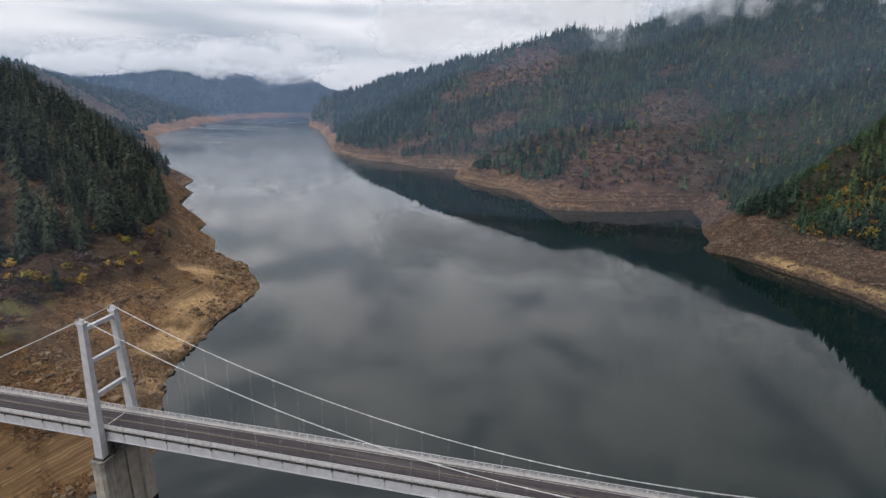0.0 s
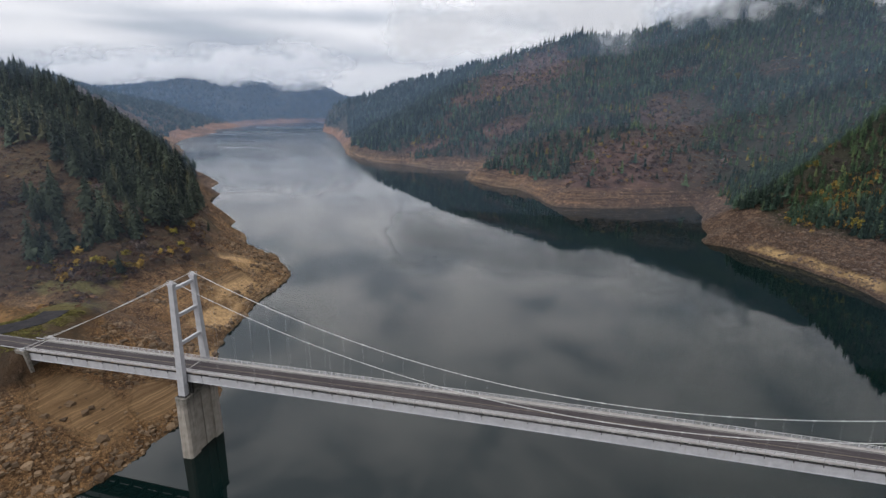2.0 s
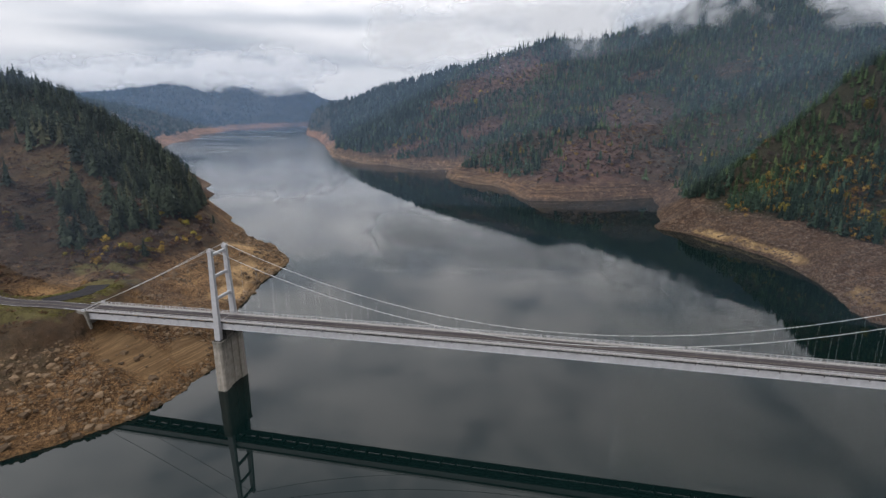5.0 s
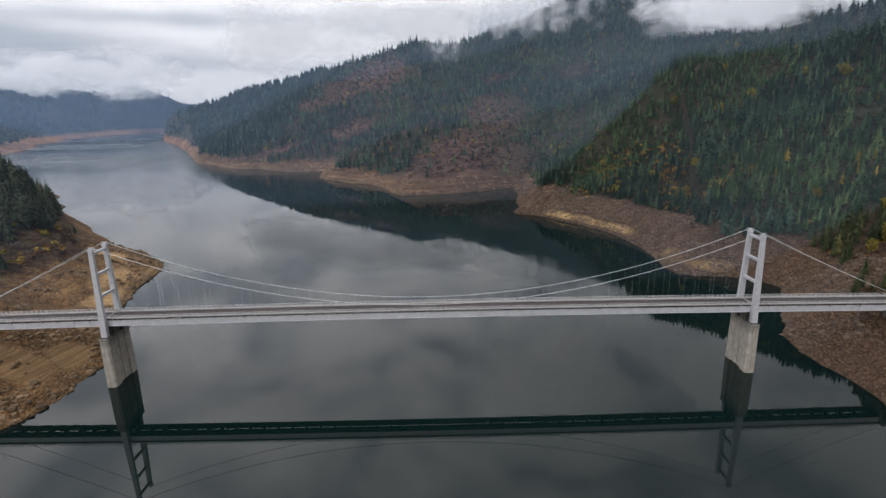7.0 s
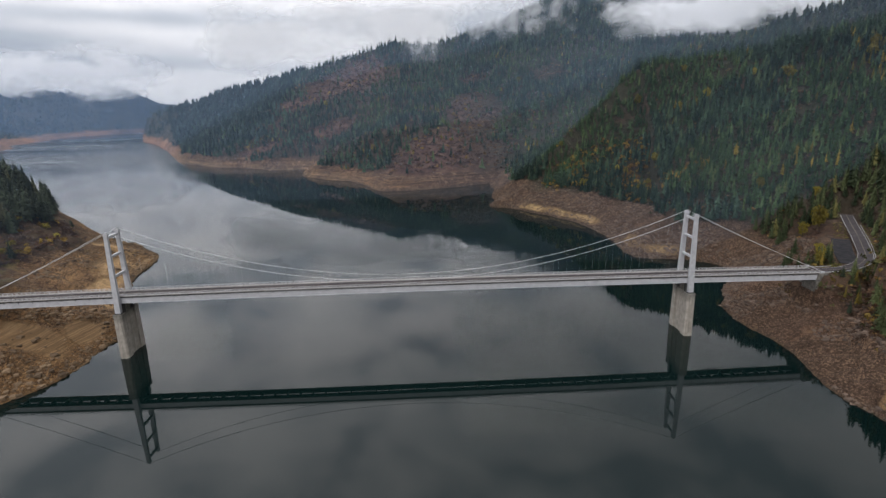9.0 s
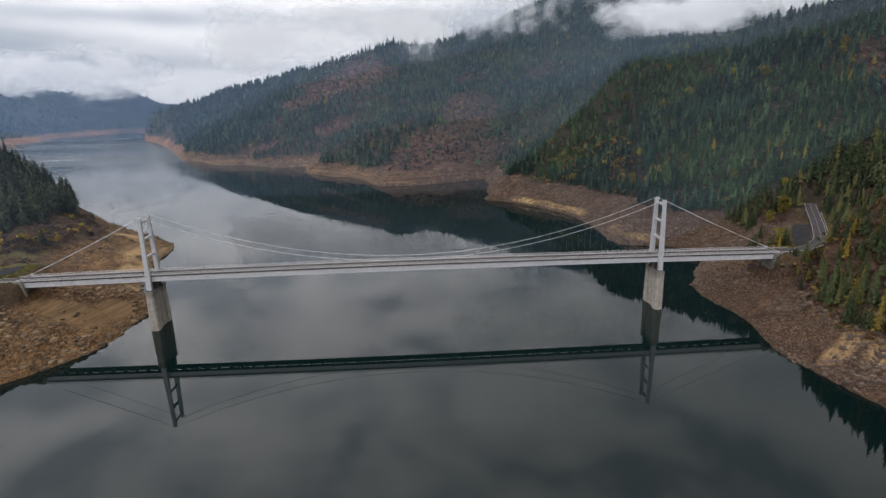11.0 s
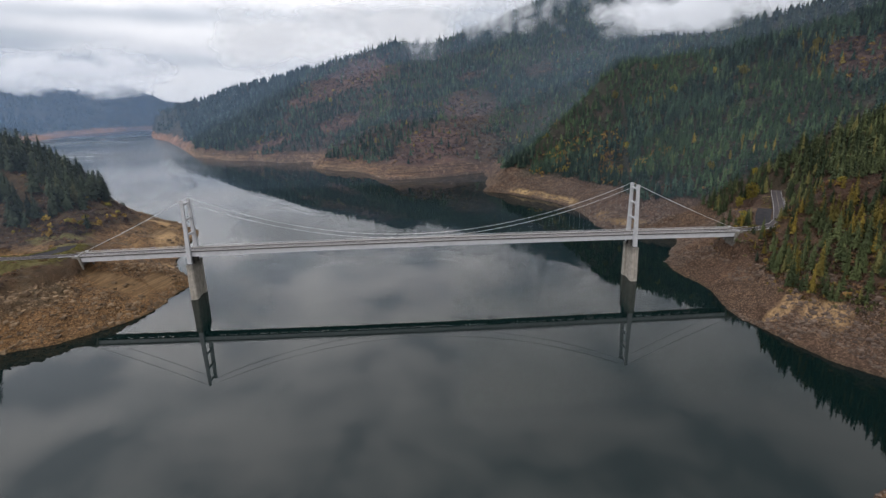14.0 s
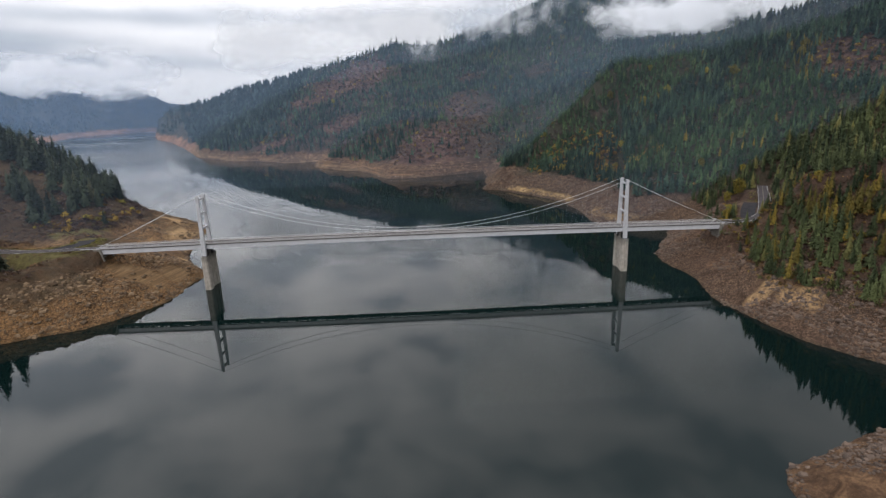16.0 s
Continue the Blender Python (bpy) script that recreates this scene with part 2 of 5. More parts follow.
def hillside():
    m = Mat("lake_hillside", 0.95, 0.0, 0.15)
    z = m.axis(2)
    wob = m.range(m.noise(0.02, 6), 0.25, 0.75, -9, 9)
    zz = m.math("ADD", z, wob)
    # brush, dry grass and litter above the high-water line
    brush = m.ramp(m.noise(0.012, 8, 0.7), (0.30, (0.045, 0.040, 0.026)), (0.45, (0.085, 0.050, 0.036)),
                   (0.6, (0.115, 0.072, 0.046)), (0.75, (0.16, 0.115, 0.065)))
    west = m.ramp(m.noise(0.02, 8, 0.7), (0.32, (0.046, 0.032, 0.019)), (0.46, (0.082, 0.051, 0.030)), (0.58, (0.112, 0.074, 0.040)), (0.72, (0.165, 0.122, 0.064)))
    brush = m.mix(m.math("MULTIPLY", m.range(m.axis(0), -200, -160, 1.0, 0.0), m.range(m.axis(1), 470, 620, 1.0, 0.0)), brush, west)
    brush = m.mix(m.range(m.noise(0.16, 6, 0.7), 0.4, 0.65, 0, 0.75), brush, (0.036, 0.030, 0.022))
    brush = m.mix(m.range(m.noise(0.07, 7, 0.8), 0.55, 0.7, 0, 0.7), brush, (0.18, 0.12, 0.085))
    # greyer, paler brush on the long hill beyond the bend
    heath = m.ramp(m.noise(0.05, 8, 0.78), (0.36, (0.052, 0.033, 0.030)), (0.5, (0.122, 0.067, 0.055)), (0.64, (0.21, 0.125, 0.095)))
    brush = m.mix(m.math("MULTIPLY", m.range(m.axis(1), 500, 590), m.range(m.axis(0), -900, -600, 0.0, 0.65)), brush, heath)
    # bare drawdown bank: tan silt, rubble and strata; redder rock east of the water
    tan = m.ramp(m.noise(0.03, 7, 0.65, stretch=(1, 1, 2)), (0.30, (0.095, 0.056, 0.029)), (0.45, (0.17, 0.104, 0.052)),
                 (0.56, (0.25, 0.158, 0.079)), (0.70, (0.38, 0.255, 0.13)))
    red = m.ramp(m.noise(0.03, 7, 0.65, stretch=(1, 1, 2)), (0.30, (0.058, 0.040, 0.033)), (0.48, (0.10, 0.068, 0.052)),
                 (0.62, (0.155, 0.100, 0.068)), (0.76, (0.33, 0.225, 0.12)))
    east = m.math("MAXIMUM", m.range(m.axis(0), -60, 60), m.math("MULTIPLY", m.range(m.axis(1), 440, 528), m.range(m.axis(0), -900, -420)))
    bare = m.mix(east, tan, red)
    bare = m.mix(m.math("MULTIPLY", m.range(m.axis(1), 323, 470), m.range(m.noise(0.09, 7, 0.75), 0.46, 0.62, 0, 0.8)), bare, (0.048, 0.036, 0.031))
    rubble = m.ramp(m.cells(1.15).outputs["Color"], (0.2, (0.020, 0.015, 0.012)), (0.55, (0.095, 0.065, 0.046)), (0.88, (0.36, 0.26, 0.18)))
    shard = m.ramp(m.noise(0.33, 8, 0.7, distort=1.4), (0.36, (0.048, 0.030, 0.019)), (0.5, (0.155, 0.096, 0.052)), (0.63, (0.34, 0.225, 0.12)))
    rubble = m.mix(m.range(m.axis(0), -60, 60, 0.75, 0.12), rubble, shard)
    rubble = m.mix(m.range(m.axis(0), -60, 60, 0.0, 0.4), rubble, m.ramp(m.noise(0.7, 8, 0.75), (0.38, (0.022, 0.016, 0.014)), (0.62, (0.12, 0.086, 0.072))))
    patch = m.math("ADD", m.noise(0.022, 5), m.range(m.axis(0), -60, 60, 0.0, 0.08))
    bare = m.mix(m.range(patch, 0.42, 0.58, 0.0, 0.9), bare, rubble)
    strata = m.noise(0.9, 4, stretch=(0.03, 0.03, 1.4))
    bare = m.mix(m.range(strata, 0.47, 0.62, 0, 0.22), bare, (0.070, 0.050, 0.034))
    sand = m.math("MULTIPLY", m.range(m.noise(0.7, 3, stretch=(0.02, 0.02, 1.6)), 0.44, 0.56), m.range(z, WATER + 3, WATER + 13, 0.6, 0.0))
    sand = m.math("MULTIPLY", sand, m.range(m.noise(0.012, 4), 0.38, 0.52))
    sand = m.math("MULTIPLY", sand, m.range(m.axis(0), -120, -60, 1.0, 0.0))
    sand = m.math("MULTIPLY", sand, m.range(m.axis(1), 8, 74, 0.15, 1.0))
    bare = m.mix(sand, bare, (0.46, 0.36, 0.235))
    bare = m.mix(m.range(m.noise(0.5, 7, 0.75), 0.5, 0.72, 0, 0.75), bare, (0.040, 0.030, 0.024))
    bare = m.mix(m.range(m.noise(0.9, 6, 0.7), 0.58, 0.74, 0, 0.6), bare, (0.34, 0.26, 0.18))
    # shade of crevices painted into the colour, and pale broken faces
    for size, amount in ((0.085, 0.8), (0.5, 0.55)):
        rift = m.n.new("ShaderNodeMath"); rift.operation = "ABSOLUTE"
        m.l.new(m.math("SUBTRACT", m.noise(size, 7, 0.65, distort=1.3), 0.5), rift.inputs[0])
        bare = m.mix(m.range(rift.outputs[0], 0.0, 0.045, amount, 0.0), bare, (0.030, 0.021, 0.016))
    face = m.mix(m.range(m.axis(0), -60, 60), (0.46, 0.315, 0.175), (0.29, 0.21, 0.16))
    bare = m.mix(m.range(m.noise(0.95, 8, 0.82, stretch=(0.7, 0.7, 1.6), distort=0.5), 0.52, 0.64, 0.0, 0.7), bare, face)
    far_bank = m.math("MULTIPLY", m.range(m.axis(1), 204, 338), m.range(m.noise(0.07, 8, 0.8, stretch=(1, 1, 2.2)), 0.40, 0.56, 0.5, 0.0))
    bare = m.mix(far_bank, bare, (0.050, 0.036, 0.030))
    bare = m.mix(m.math("MULTIPLY", m.range(m.axis(1), 204, 338), m.range(m.noise(0.13, 8, 0.8), 0.52, 0.66, 0.0, 0.8)), bare, (0.32, 0.23, 0.165))
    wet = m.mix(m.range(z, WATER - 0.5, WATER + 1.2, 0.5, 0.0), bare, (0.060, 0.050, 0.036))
    # graded silt with old shorelines, a smooth tan knoll, yellow outcrops
    wet = m.mix(m.range(m.axis(1), 1150, 1350, 0.0, 0.6), wet, m.ramp(m.noise(0.008, 6, 0.7, stretch=(1, 1, 3)), (0.36, (0.115, 0.070, 0.060)), (0.62, (0.36, 0.20, 0.14))))
    wet = m.mix(m.math("MULTIPLY", m.range(m.axis(1), 1900, 2250), m.range(m.axis(0), -1500, -1420, 0.0, 0.7)), wet, (0.085, 0.066, 0.062))
    silt = m.spots(SILT)
    lines = m.noise(1.0, 3, 0.6, stretch=(0.03, 0.03, 2.6))
    smooth = m.ramp(lines, (0.36, (0.110, 0.076, 0.045)), (0.5, (0.150, 0.107, 0.064)), (0.62, (0.225, 0.164, 0.100)))
    smooth = m.mix(m.range(m.noise(0.35, 7, 0.7), 0.52, 0.72, 0, 0.5), smooth, (0.15, 0.10, 0.058))
    wet = m.mix(m.math("MULTIPLY", silt, 0.92), wet, smooth)
    knoll = m.spots(KNOLL)
    round_rock = m.ramp(m.noise(0.16, 7, 0.65, distort=0.8), (0.34, (0.045, 0.029, 0.020)), (0.5, (0.115, 0.074, 0.047)), (0.68, (0.25, 0.165, 0.10)))
    round_rock = m.mix(m.range(m.noise(0.9, 7, 0.75), 0.45, 0.7, 0, 0.8), round_rock, (0.050, 0.034, 0.024))
    wet = m.mix(m.math("MULTIPLY", knoll, m.range(z, WATER - 0.2, WATER + 0.8, 0.4, 0.95)), wet, round_rock)
    wet = m.mix(m.math("MULTIPLY", m.spots(OCHRE, 0.7), m.range(m.noise(0.4, 7, 0.75), 0.36, 0.62, 0.05, 0.85)), wet, (0.48, 0.345, 0.19))
    wet = m.mix(m.math("MULTIPLY", m.spots(STRAW, 0.7), m.math("MULTIPLY", m.range(z, 3.2, 4.6), m.math("MULTIPLY", m.range(z, 7.5, 10, 1.0, 0.0), m.range(m.noise(0.05, 7, 0.75), 0.36, 0.56, 0.0, 0.95)))), wet, (0.50, 0.37, 0.19))
    turf = m.ramp(m.noise(0.25, 7, 0.7), (0.35, (0.085, 0.070, 0.030)), (0.6, (0.165, 0.150, 0.055)))
    brush = m.mix(m.math("MULTIPLY", m.spots(TERRACE, 0.6), 0.85), brush, turf)
    # darker green-brown ground under the eastern woods
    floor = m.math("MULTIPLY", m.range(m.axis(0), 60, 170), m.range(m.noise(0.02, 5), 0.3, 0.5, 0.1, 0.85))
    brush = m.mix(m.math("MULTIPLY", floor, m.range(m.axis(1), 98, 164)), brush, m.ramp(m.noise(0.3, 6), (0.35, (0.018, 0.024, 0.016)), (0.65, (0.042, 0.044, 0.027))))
    brush = m.mix(m.math("MULTIPLY", m.spots([(530, 245, 52, 70)]), 0.9), brush, m.ramp(m.noise(0.12, 7, 0.7), (0.35, (0.058, 0.034, 0.028)), (0.65, (0.12, 0.072, 0.052))))
    # the brush comes lower on the near side of the western bridge end
    zz = m.math("ADD", zz, m.math("MULTIPLY", m.range(m.axis(0), -236, -222, 7.0, 0.0), m.range(m.axis(1), -11, 3, 1.0, 0.0)))
    # scrub grows further down on the long far bank; darker ground under its closed woods
    zz = m.math("ADD", zz, m.range(m.axis(1), 500, 560, 0.0, 5.0))
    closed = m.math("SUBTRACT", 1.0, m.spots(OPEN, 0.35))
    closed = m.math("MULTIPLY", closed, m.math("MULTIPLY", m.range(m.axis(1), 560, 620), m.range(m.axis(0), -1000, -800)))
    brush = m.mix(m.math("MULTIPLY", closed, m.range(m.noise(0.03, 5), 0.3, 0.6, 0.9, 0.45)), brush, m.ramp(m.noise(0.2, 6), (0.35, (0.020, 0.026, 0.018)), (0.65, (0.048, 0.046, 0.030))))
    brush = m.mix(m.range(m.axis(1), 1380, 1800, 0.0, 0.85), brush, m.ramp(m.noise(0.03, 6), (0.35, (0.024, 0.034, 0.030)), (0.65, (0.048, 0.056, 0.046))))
    # the western bank is a yellower silt, the long far bank banded tan and orange
    level = m.ramp(m.noise(0.45, 5, 0.65, stretch=(0.02, 0.02, 1.2)), (0.38, (0.56, 0.51, 0.49)), (0.52, (0.86, 0.76, 0.69)), (0.64, (1.25, 1.05, 0.86)))
    hue = m.mix(m.range(m.axis(0), -120, -60), m.mix(m.range(m.axis(1), -40, 60), (0.96, 0.84, 0.70), (0.92, 0.83, 0.73)), m.mix(m.range(m.axis(1), 60, 150), (0.90, 0.81, 0.735), (0.74, 0.68, 0.63)))
    hue = m.mix(m.math("MULTIPLY", m.range(m.axis(1), 480, 540), m.range(m.axis(1), 1150, 1300, 1.0, 0.0)), hue, level)
    wet = m.mix(1.0, wet, hue, "MULTIPLY")
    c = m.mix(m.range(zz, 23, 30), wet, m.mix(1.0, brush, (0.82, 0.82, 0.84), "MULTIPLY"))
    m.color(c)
    calm = m.math("SUBTRACT", 1.0, m.math("MULTIPLY", m.math("MAXIMUM", silt, m.math("MULTIPLY", knoll, 0.1)), 0.85))
    crag = m.n.new("ShaderNodeMath"); crag.operation = "ABSOLUTE"
    m.l.new(m.math("SUBTRACT", m.noise(0.16, 8, 0.62, distort=1.1), 0.5), crag.inputs[0])
    h = m.math("ADD", m.noise(0.3, 8, 0.7), m.math("MULTIPLY", crag.outputs[0], 1.6))
    return m.bump(m.math("MULTIPLY", h, calm), 1.0, 2.4).m


def foliage(name, dark, light, odd=None, deep=0.4):
    """Leaves or needles: each plant has a tone of its own, each bough a little of its own."""
    m = Mat(name, 0.85, 0.0, 0.12)
    own = m.n.new("ShaderNodeAttribute")
    own.attribute_name = "tint"
    tone = m.math("FRACT", m.math("ADD", own.outputs["Fac"], m.random()), 0.0)
    deepest = tuple(v * 0.65 for v in dark)
    c = m.ramp(tone, (0.0, deepest), (0.35, dark), (0.7, tuple(0.3 * a + 0.7 * b for a, b in zip(dark, light))), (1.0, tuple(v * 1.35 for v in light)))
    c = m.mix(m.range(m.noise(0.012, 3), 0.48, 0.66, 0, 0.45), c, tuple(v * k for v, k in zip(light, (1.1, 1.12, 0.9))))
    c = m.mix(m.range(m.noise(0.02, 4, 0.6), 0.40, 0.56, 0.55, 0.0), c, deepest)
    c = m.mix(m.range(m.island(), 0.0, 1.0, deep, 0), c, tuple(v * 0.45 for v in dark))
    if odd:
        c = m.mix(m.range(tone, 0.93, 0.95, 0, 0.75), c, odd)
    return m.color(c).bump(m.noise(1.5, 4), 0.5, 0.3).m


def bark():
    m = Mat("conifer_bark", 0.95)
    return m.color(m.ramp(m.noise(3, 5, stretch=(1, 1, 0.2)), (0.3, (0.05, 0.035, 0.025)), (0.7, (0.12, 0.09, 0.065)))).m


def rock():
    m = Mat("broken_shore_rock", 0.95, 0.0, 0.2)
    c = m.mix(m.island(), (0.055, 0.037, 0.023), (0.22, 0.150, 0.090))
    c = m.mix(m.range(m.axis(0), -60, 60), c, m.mix(m.island(), (0.050, 0.037, 0.031), (0.15, 0.108, 0.083)))
    c = m.mix(m.range(m.noise(1.2, 6, 0.7), 0.45, 0.7, 0, 0.7), c, (0.065, 0.048, 0.036))
    return m.color(c).bump(m.noise(2.5, 5), 0.8, 0.25).m


def tar():
    m = Mat("dark_patched_asphalt", 0.95, 0.0, 0.12)
    return m.color(m.ramp(m.noise(0.3, 8, 0.65), (0.35, (0.014, 0.014, 0.017)), (0.65, (0.034, 0.032, 0.034)))).bump(m.noise(25, 3), 0.3, 0.02).m


WATER = 1.4
TAR = tar()
# abutment concrete with the shade below the deck put into its colour
SHADED = Mat("stained_old_concrete", 0.92)
SHADED = SHADED.color(SHADED.ramp(SHADED.noise(0.8, 7), (0.35, (0.075, 0.070, 0.062)), (0.65, (0.19, 0.178, 0.16)))).bump(SHADED.noise(3, 6), 0.5, 0.05).m
ROPE = Mat("grey_wire_rope", 0.6, 0.3)
ROPE = ROPE.color(ROPE.ramp(ROPE.noise(2.0), (0.3, (0.30, 0.30, 0.31)), (0.7, (0.42, 0.42, 0.43)))).m
CONCRETE, STEEL, CABLE, ASPHALT, CURB = concrete(), painted_steel(), cable_steel(), asphalt(), curb_concrete()
YELLOW, WHITE = line_paint("yellow_road_paint", (0.20, 0.165, 0.125)), line_paint("white_road_paint", (0.55, 0.54, 0.52))
DARK, BARK, ROCK, HILL, LAKE = dark_void(), bark(), rock(), hillside(), water_surface()
FIR = foliage("fir_needles", (0.020, 0.036, 0.028), (0.061, 0.098, 0.063), (0.074, 0.098, 0.047), 0.5)
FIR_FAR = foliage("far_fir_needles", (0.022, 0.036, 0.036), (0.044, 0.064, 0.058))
FIR_DARK = foliage("dark_fir_needles", (0.026, 0.034, 0.024), (0.056, 0.069, 0.045), (0.080, 0.076, 0.040), 0.3)
FIR_WARM = foliage("olive_fir_needles", (0.029, 0.041, 0.021), (0.092, 0.106, 0.046), (0.13, 0.115, 0.040))
LARCH = foliage("autumn_larch_needles", (0.095, 0.082, 0.024), (0.265, 0.185, 0.038), None, 0.5)
THICKET = foliage("bare_thicket_twigs", (0.055, 0.041, 0.039), (0.135, 0.100, 0.088), None, 0.3)
BRUSH = foliage("autumn_brush_leaves", (0.062, 0.036, 0.027), (0.150, 0.085, 0.050), (0.21, 0.125, 0.040), 0.25)

# ---------------------------------------------------------------- mesh helpers


def part(name, bm, material, parent=None, label=""):
    me = bpy.data.meshes.new(name)
    bm.to_mesh(me)
    bm.free()
    me.materials.append(material)
    ob = new(name, me)
    ob.parent = parent
    return tagged(ob, label)


def share(ob, m):
    """Another object on the same mesh, under the same parent."""
    o = new(ob.name.split(".")[0], ob.data)
    o.parent, o.matrix_basis = ob.parent, m
    if "label" in ob:
        o["label"] = ob["label"]
    return o


def add_box(bm, lo, hi, bevel=0.0):
    made = bmesh.ops.create_cube(bm, size=1.0)["verts"]
    c, s = [(a + b) / 2 for a, b in zip(lo, hi)], [b - a for a, b in zip(lo, hi)]
    for v in made:
        v.co = Vector((c[k] + v.co[k] * s[k] for k in range(3)))
    if bevel:
        bmesh.ops.bevel(bm, geom=list({e for v in made for e in v.link_edges}), offset=bevel, segments=1, affect="EDGES")
    return bm


def box(lo, hi, bevel=0.0):
    return add_box(bmesh.new(), lo, hi, bevel)


def add_prism(bm, base, top):
    """A solid between two rings of points with as many corners."""
    a, b = [bm.verts.new(p) for p in base], [bm.verts.new(p) for p in top]
    n = len(a)
    bm.faces.new(a[::-1]), bm.faces.new(b)
    for k in range(n):
        bm.faces.new((a[k], a[(k + 1) % n], b[(k + 1) % n], b[k]))
    return bm


def add_tube(bm, points, r, sides=6):
    rings = []
    for k, p in enumerate(points):
        p = Vector(p)
        d = (Vector(points[min(k + 1, len(points) - 1)]) - Vector(points[max(k - 1, 0)])).normalized()
        u = d.cross(Vector((0, 0, 1)) if abs(d.z) < 0.95 else Vector((0, 1, 0))).normalized()
        w = u.cross(d)
        rings.append([bm.verts.new(p + r * (math.cos(a) * u + math.sin(a) * w)) for a in (2 * math.pi * j / sides for j in range(sides))])
    for a, b in zip(rings, rings[1:]):
        for j in range(sides):
            bm.faces.new((a[j], a[(j + 1) % sides], b[(j + 1) % sides], b[j]))
    bm.faces.new(rings[0][::-1]), bm.faces.new(rings[-1])
    return bm


def bulk(name, verts, tris, material, smooth=False, tint=None):
    """One large mesh from arrays."""
    me = bpy.data.meshes.new(name)
    me.vertices.add(len(verts)), me.loops.add(tris.size), me.polygons.add(len(tris))
    me.vertices.foreach_set("co", np.ascontiguousarray(verts, dtype=np.float32).ravel())
    me.loops.foreach_set("vertex_index", np.ascontiguousarray(tris, dtype=np.int32).ravel())
    k = tris.shape[1]
    me.polygons.foreach_set("loop_start", np.arange(0, tris.size, k, dtype=np.int32))
    me.polygons.foreach_set("use_smooth", np.full(len(tris), smooth))
    me.update(calc_edges=True)
    me.materials.append(material)
    if tint is not None:
        me.attributes.new("tint", "FLOAT", "POINT").data.foreach_set("value", np.asarray(tint, np.float32))
    return new(name, me)


# ---------------------------------------------------------------- the lie of the land
RIGHT_SHORE = [(148, -1057), (188, -570), (163, -368), (137, -284), (126, -256), (130, -248), (136, -241), (143, -238), (152, -235), (165, -230),
               (175, -226), (185, -225), (206, -220), (228, -199), (237, -174), (224, -155), (214, -138), (209, -124), (205, -112), (200, -100),
               (196, -86), (196, -70), (200, -50), (202, -36), (200, -18), (196, -2), (195, 12), (198, 24), (202, 36), (216, 56), (232, 80),
               (246, 107), (240, 124), (226, 139), (211, 143), (192, 151), (188, 168), (192, 195), (188, 227), (184, 262), (177, 286), (170, 309),
               (162, 326), (142, 349), (121, 376), (101, 388), (102, 405), (110, 437), (112, 491), (118, 532), (122, 590), (100, 576), (68, 559),
               (25, 549), (-17, 539), (-48, 538), (-56, 545), (-69, 571)]
RIGHT_FAR = [(-115, 664), (-145, 675), (-180, 706), (-211, 739), (-225, 838), (-262, 844), (-298, 850), (-339, 875), (-386, 908), (-420, 910),
             (-458, 943), (-505, 985), (-545, 1025), (-575, 1063), (-609, 1133), (-683, 1279), (-740, 1390), (-860, 1610), (-954, 1777),
             (-1018, 1845), (-1095, 2030), (-1180, 2267), (-1237, 2508)]
LEFT_SHORE = [(-415, -1057), (-346, -489), (-297, -205), (-275, -130), (-251, -95), (-234, -88), (-212, -76), (-202, -64), (-192, -48), (-184, -35),
              (-178, -14), (-178, 0), (-176, 12), (-172, 28), (-177, 40), (-192, 54), (-207, 69), (-215, 88), (-221, 110), (-229, 144), (-231, 168),
              (-236, 192), (-249, 216), (-258, 228), (-275, 246), (-303, 259), (-316, 268), (-326, 278), (-337, 293), (-349, 304), (-384, 330),
              (-393, 355), (-430, 382), (-475, 406), (-508, 466), (-522, 505), (-568, 540), (-586, 590)]
LEFT_FAR = [(-640, 632), (-716, 690), (-874, 851), (-1006, 1030), (-1180, 1200), (-1292, 1388), (-1345, 1527), (-1398, 1700), (-1480, 1735),
            (-1505, 1860), (-1552, 2155), (-1590, 2240), (-1560, 2400), (-1392, 2560)]
SHORE = np.array(RIGHT_SHORE + RIGHT_FAR + (LEFT_SHORE + LEFT_FAR)[::-1], float)

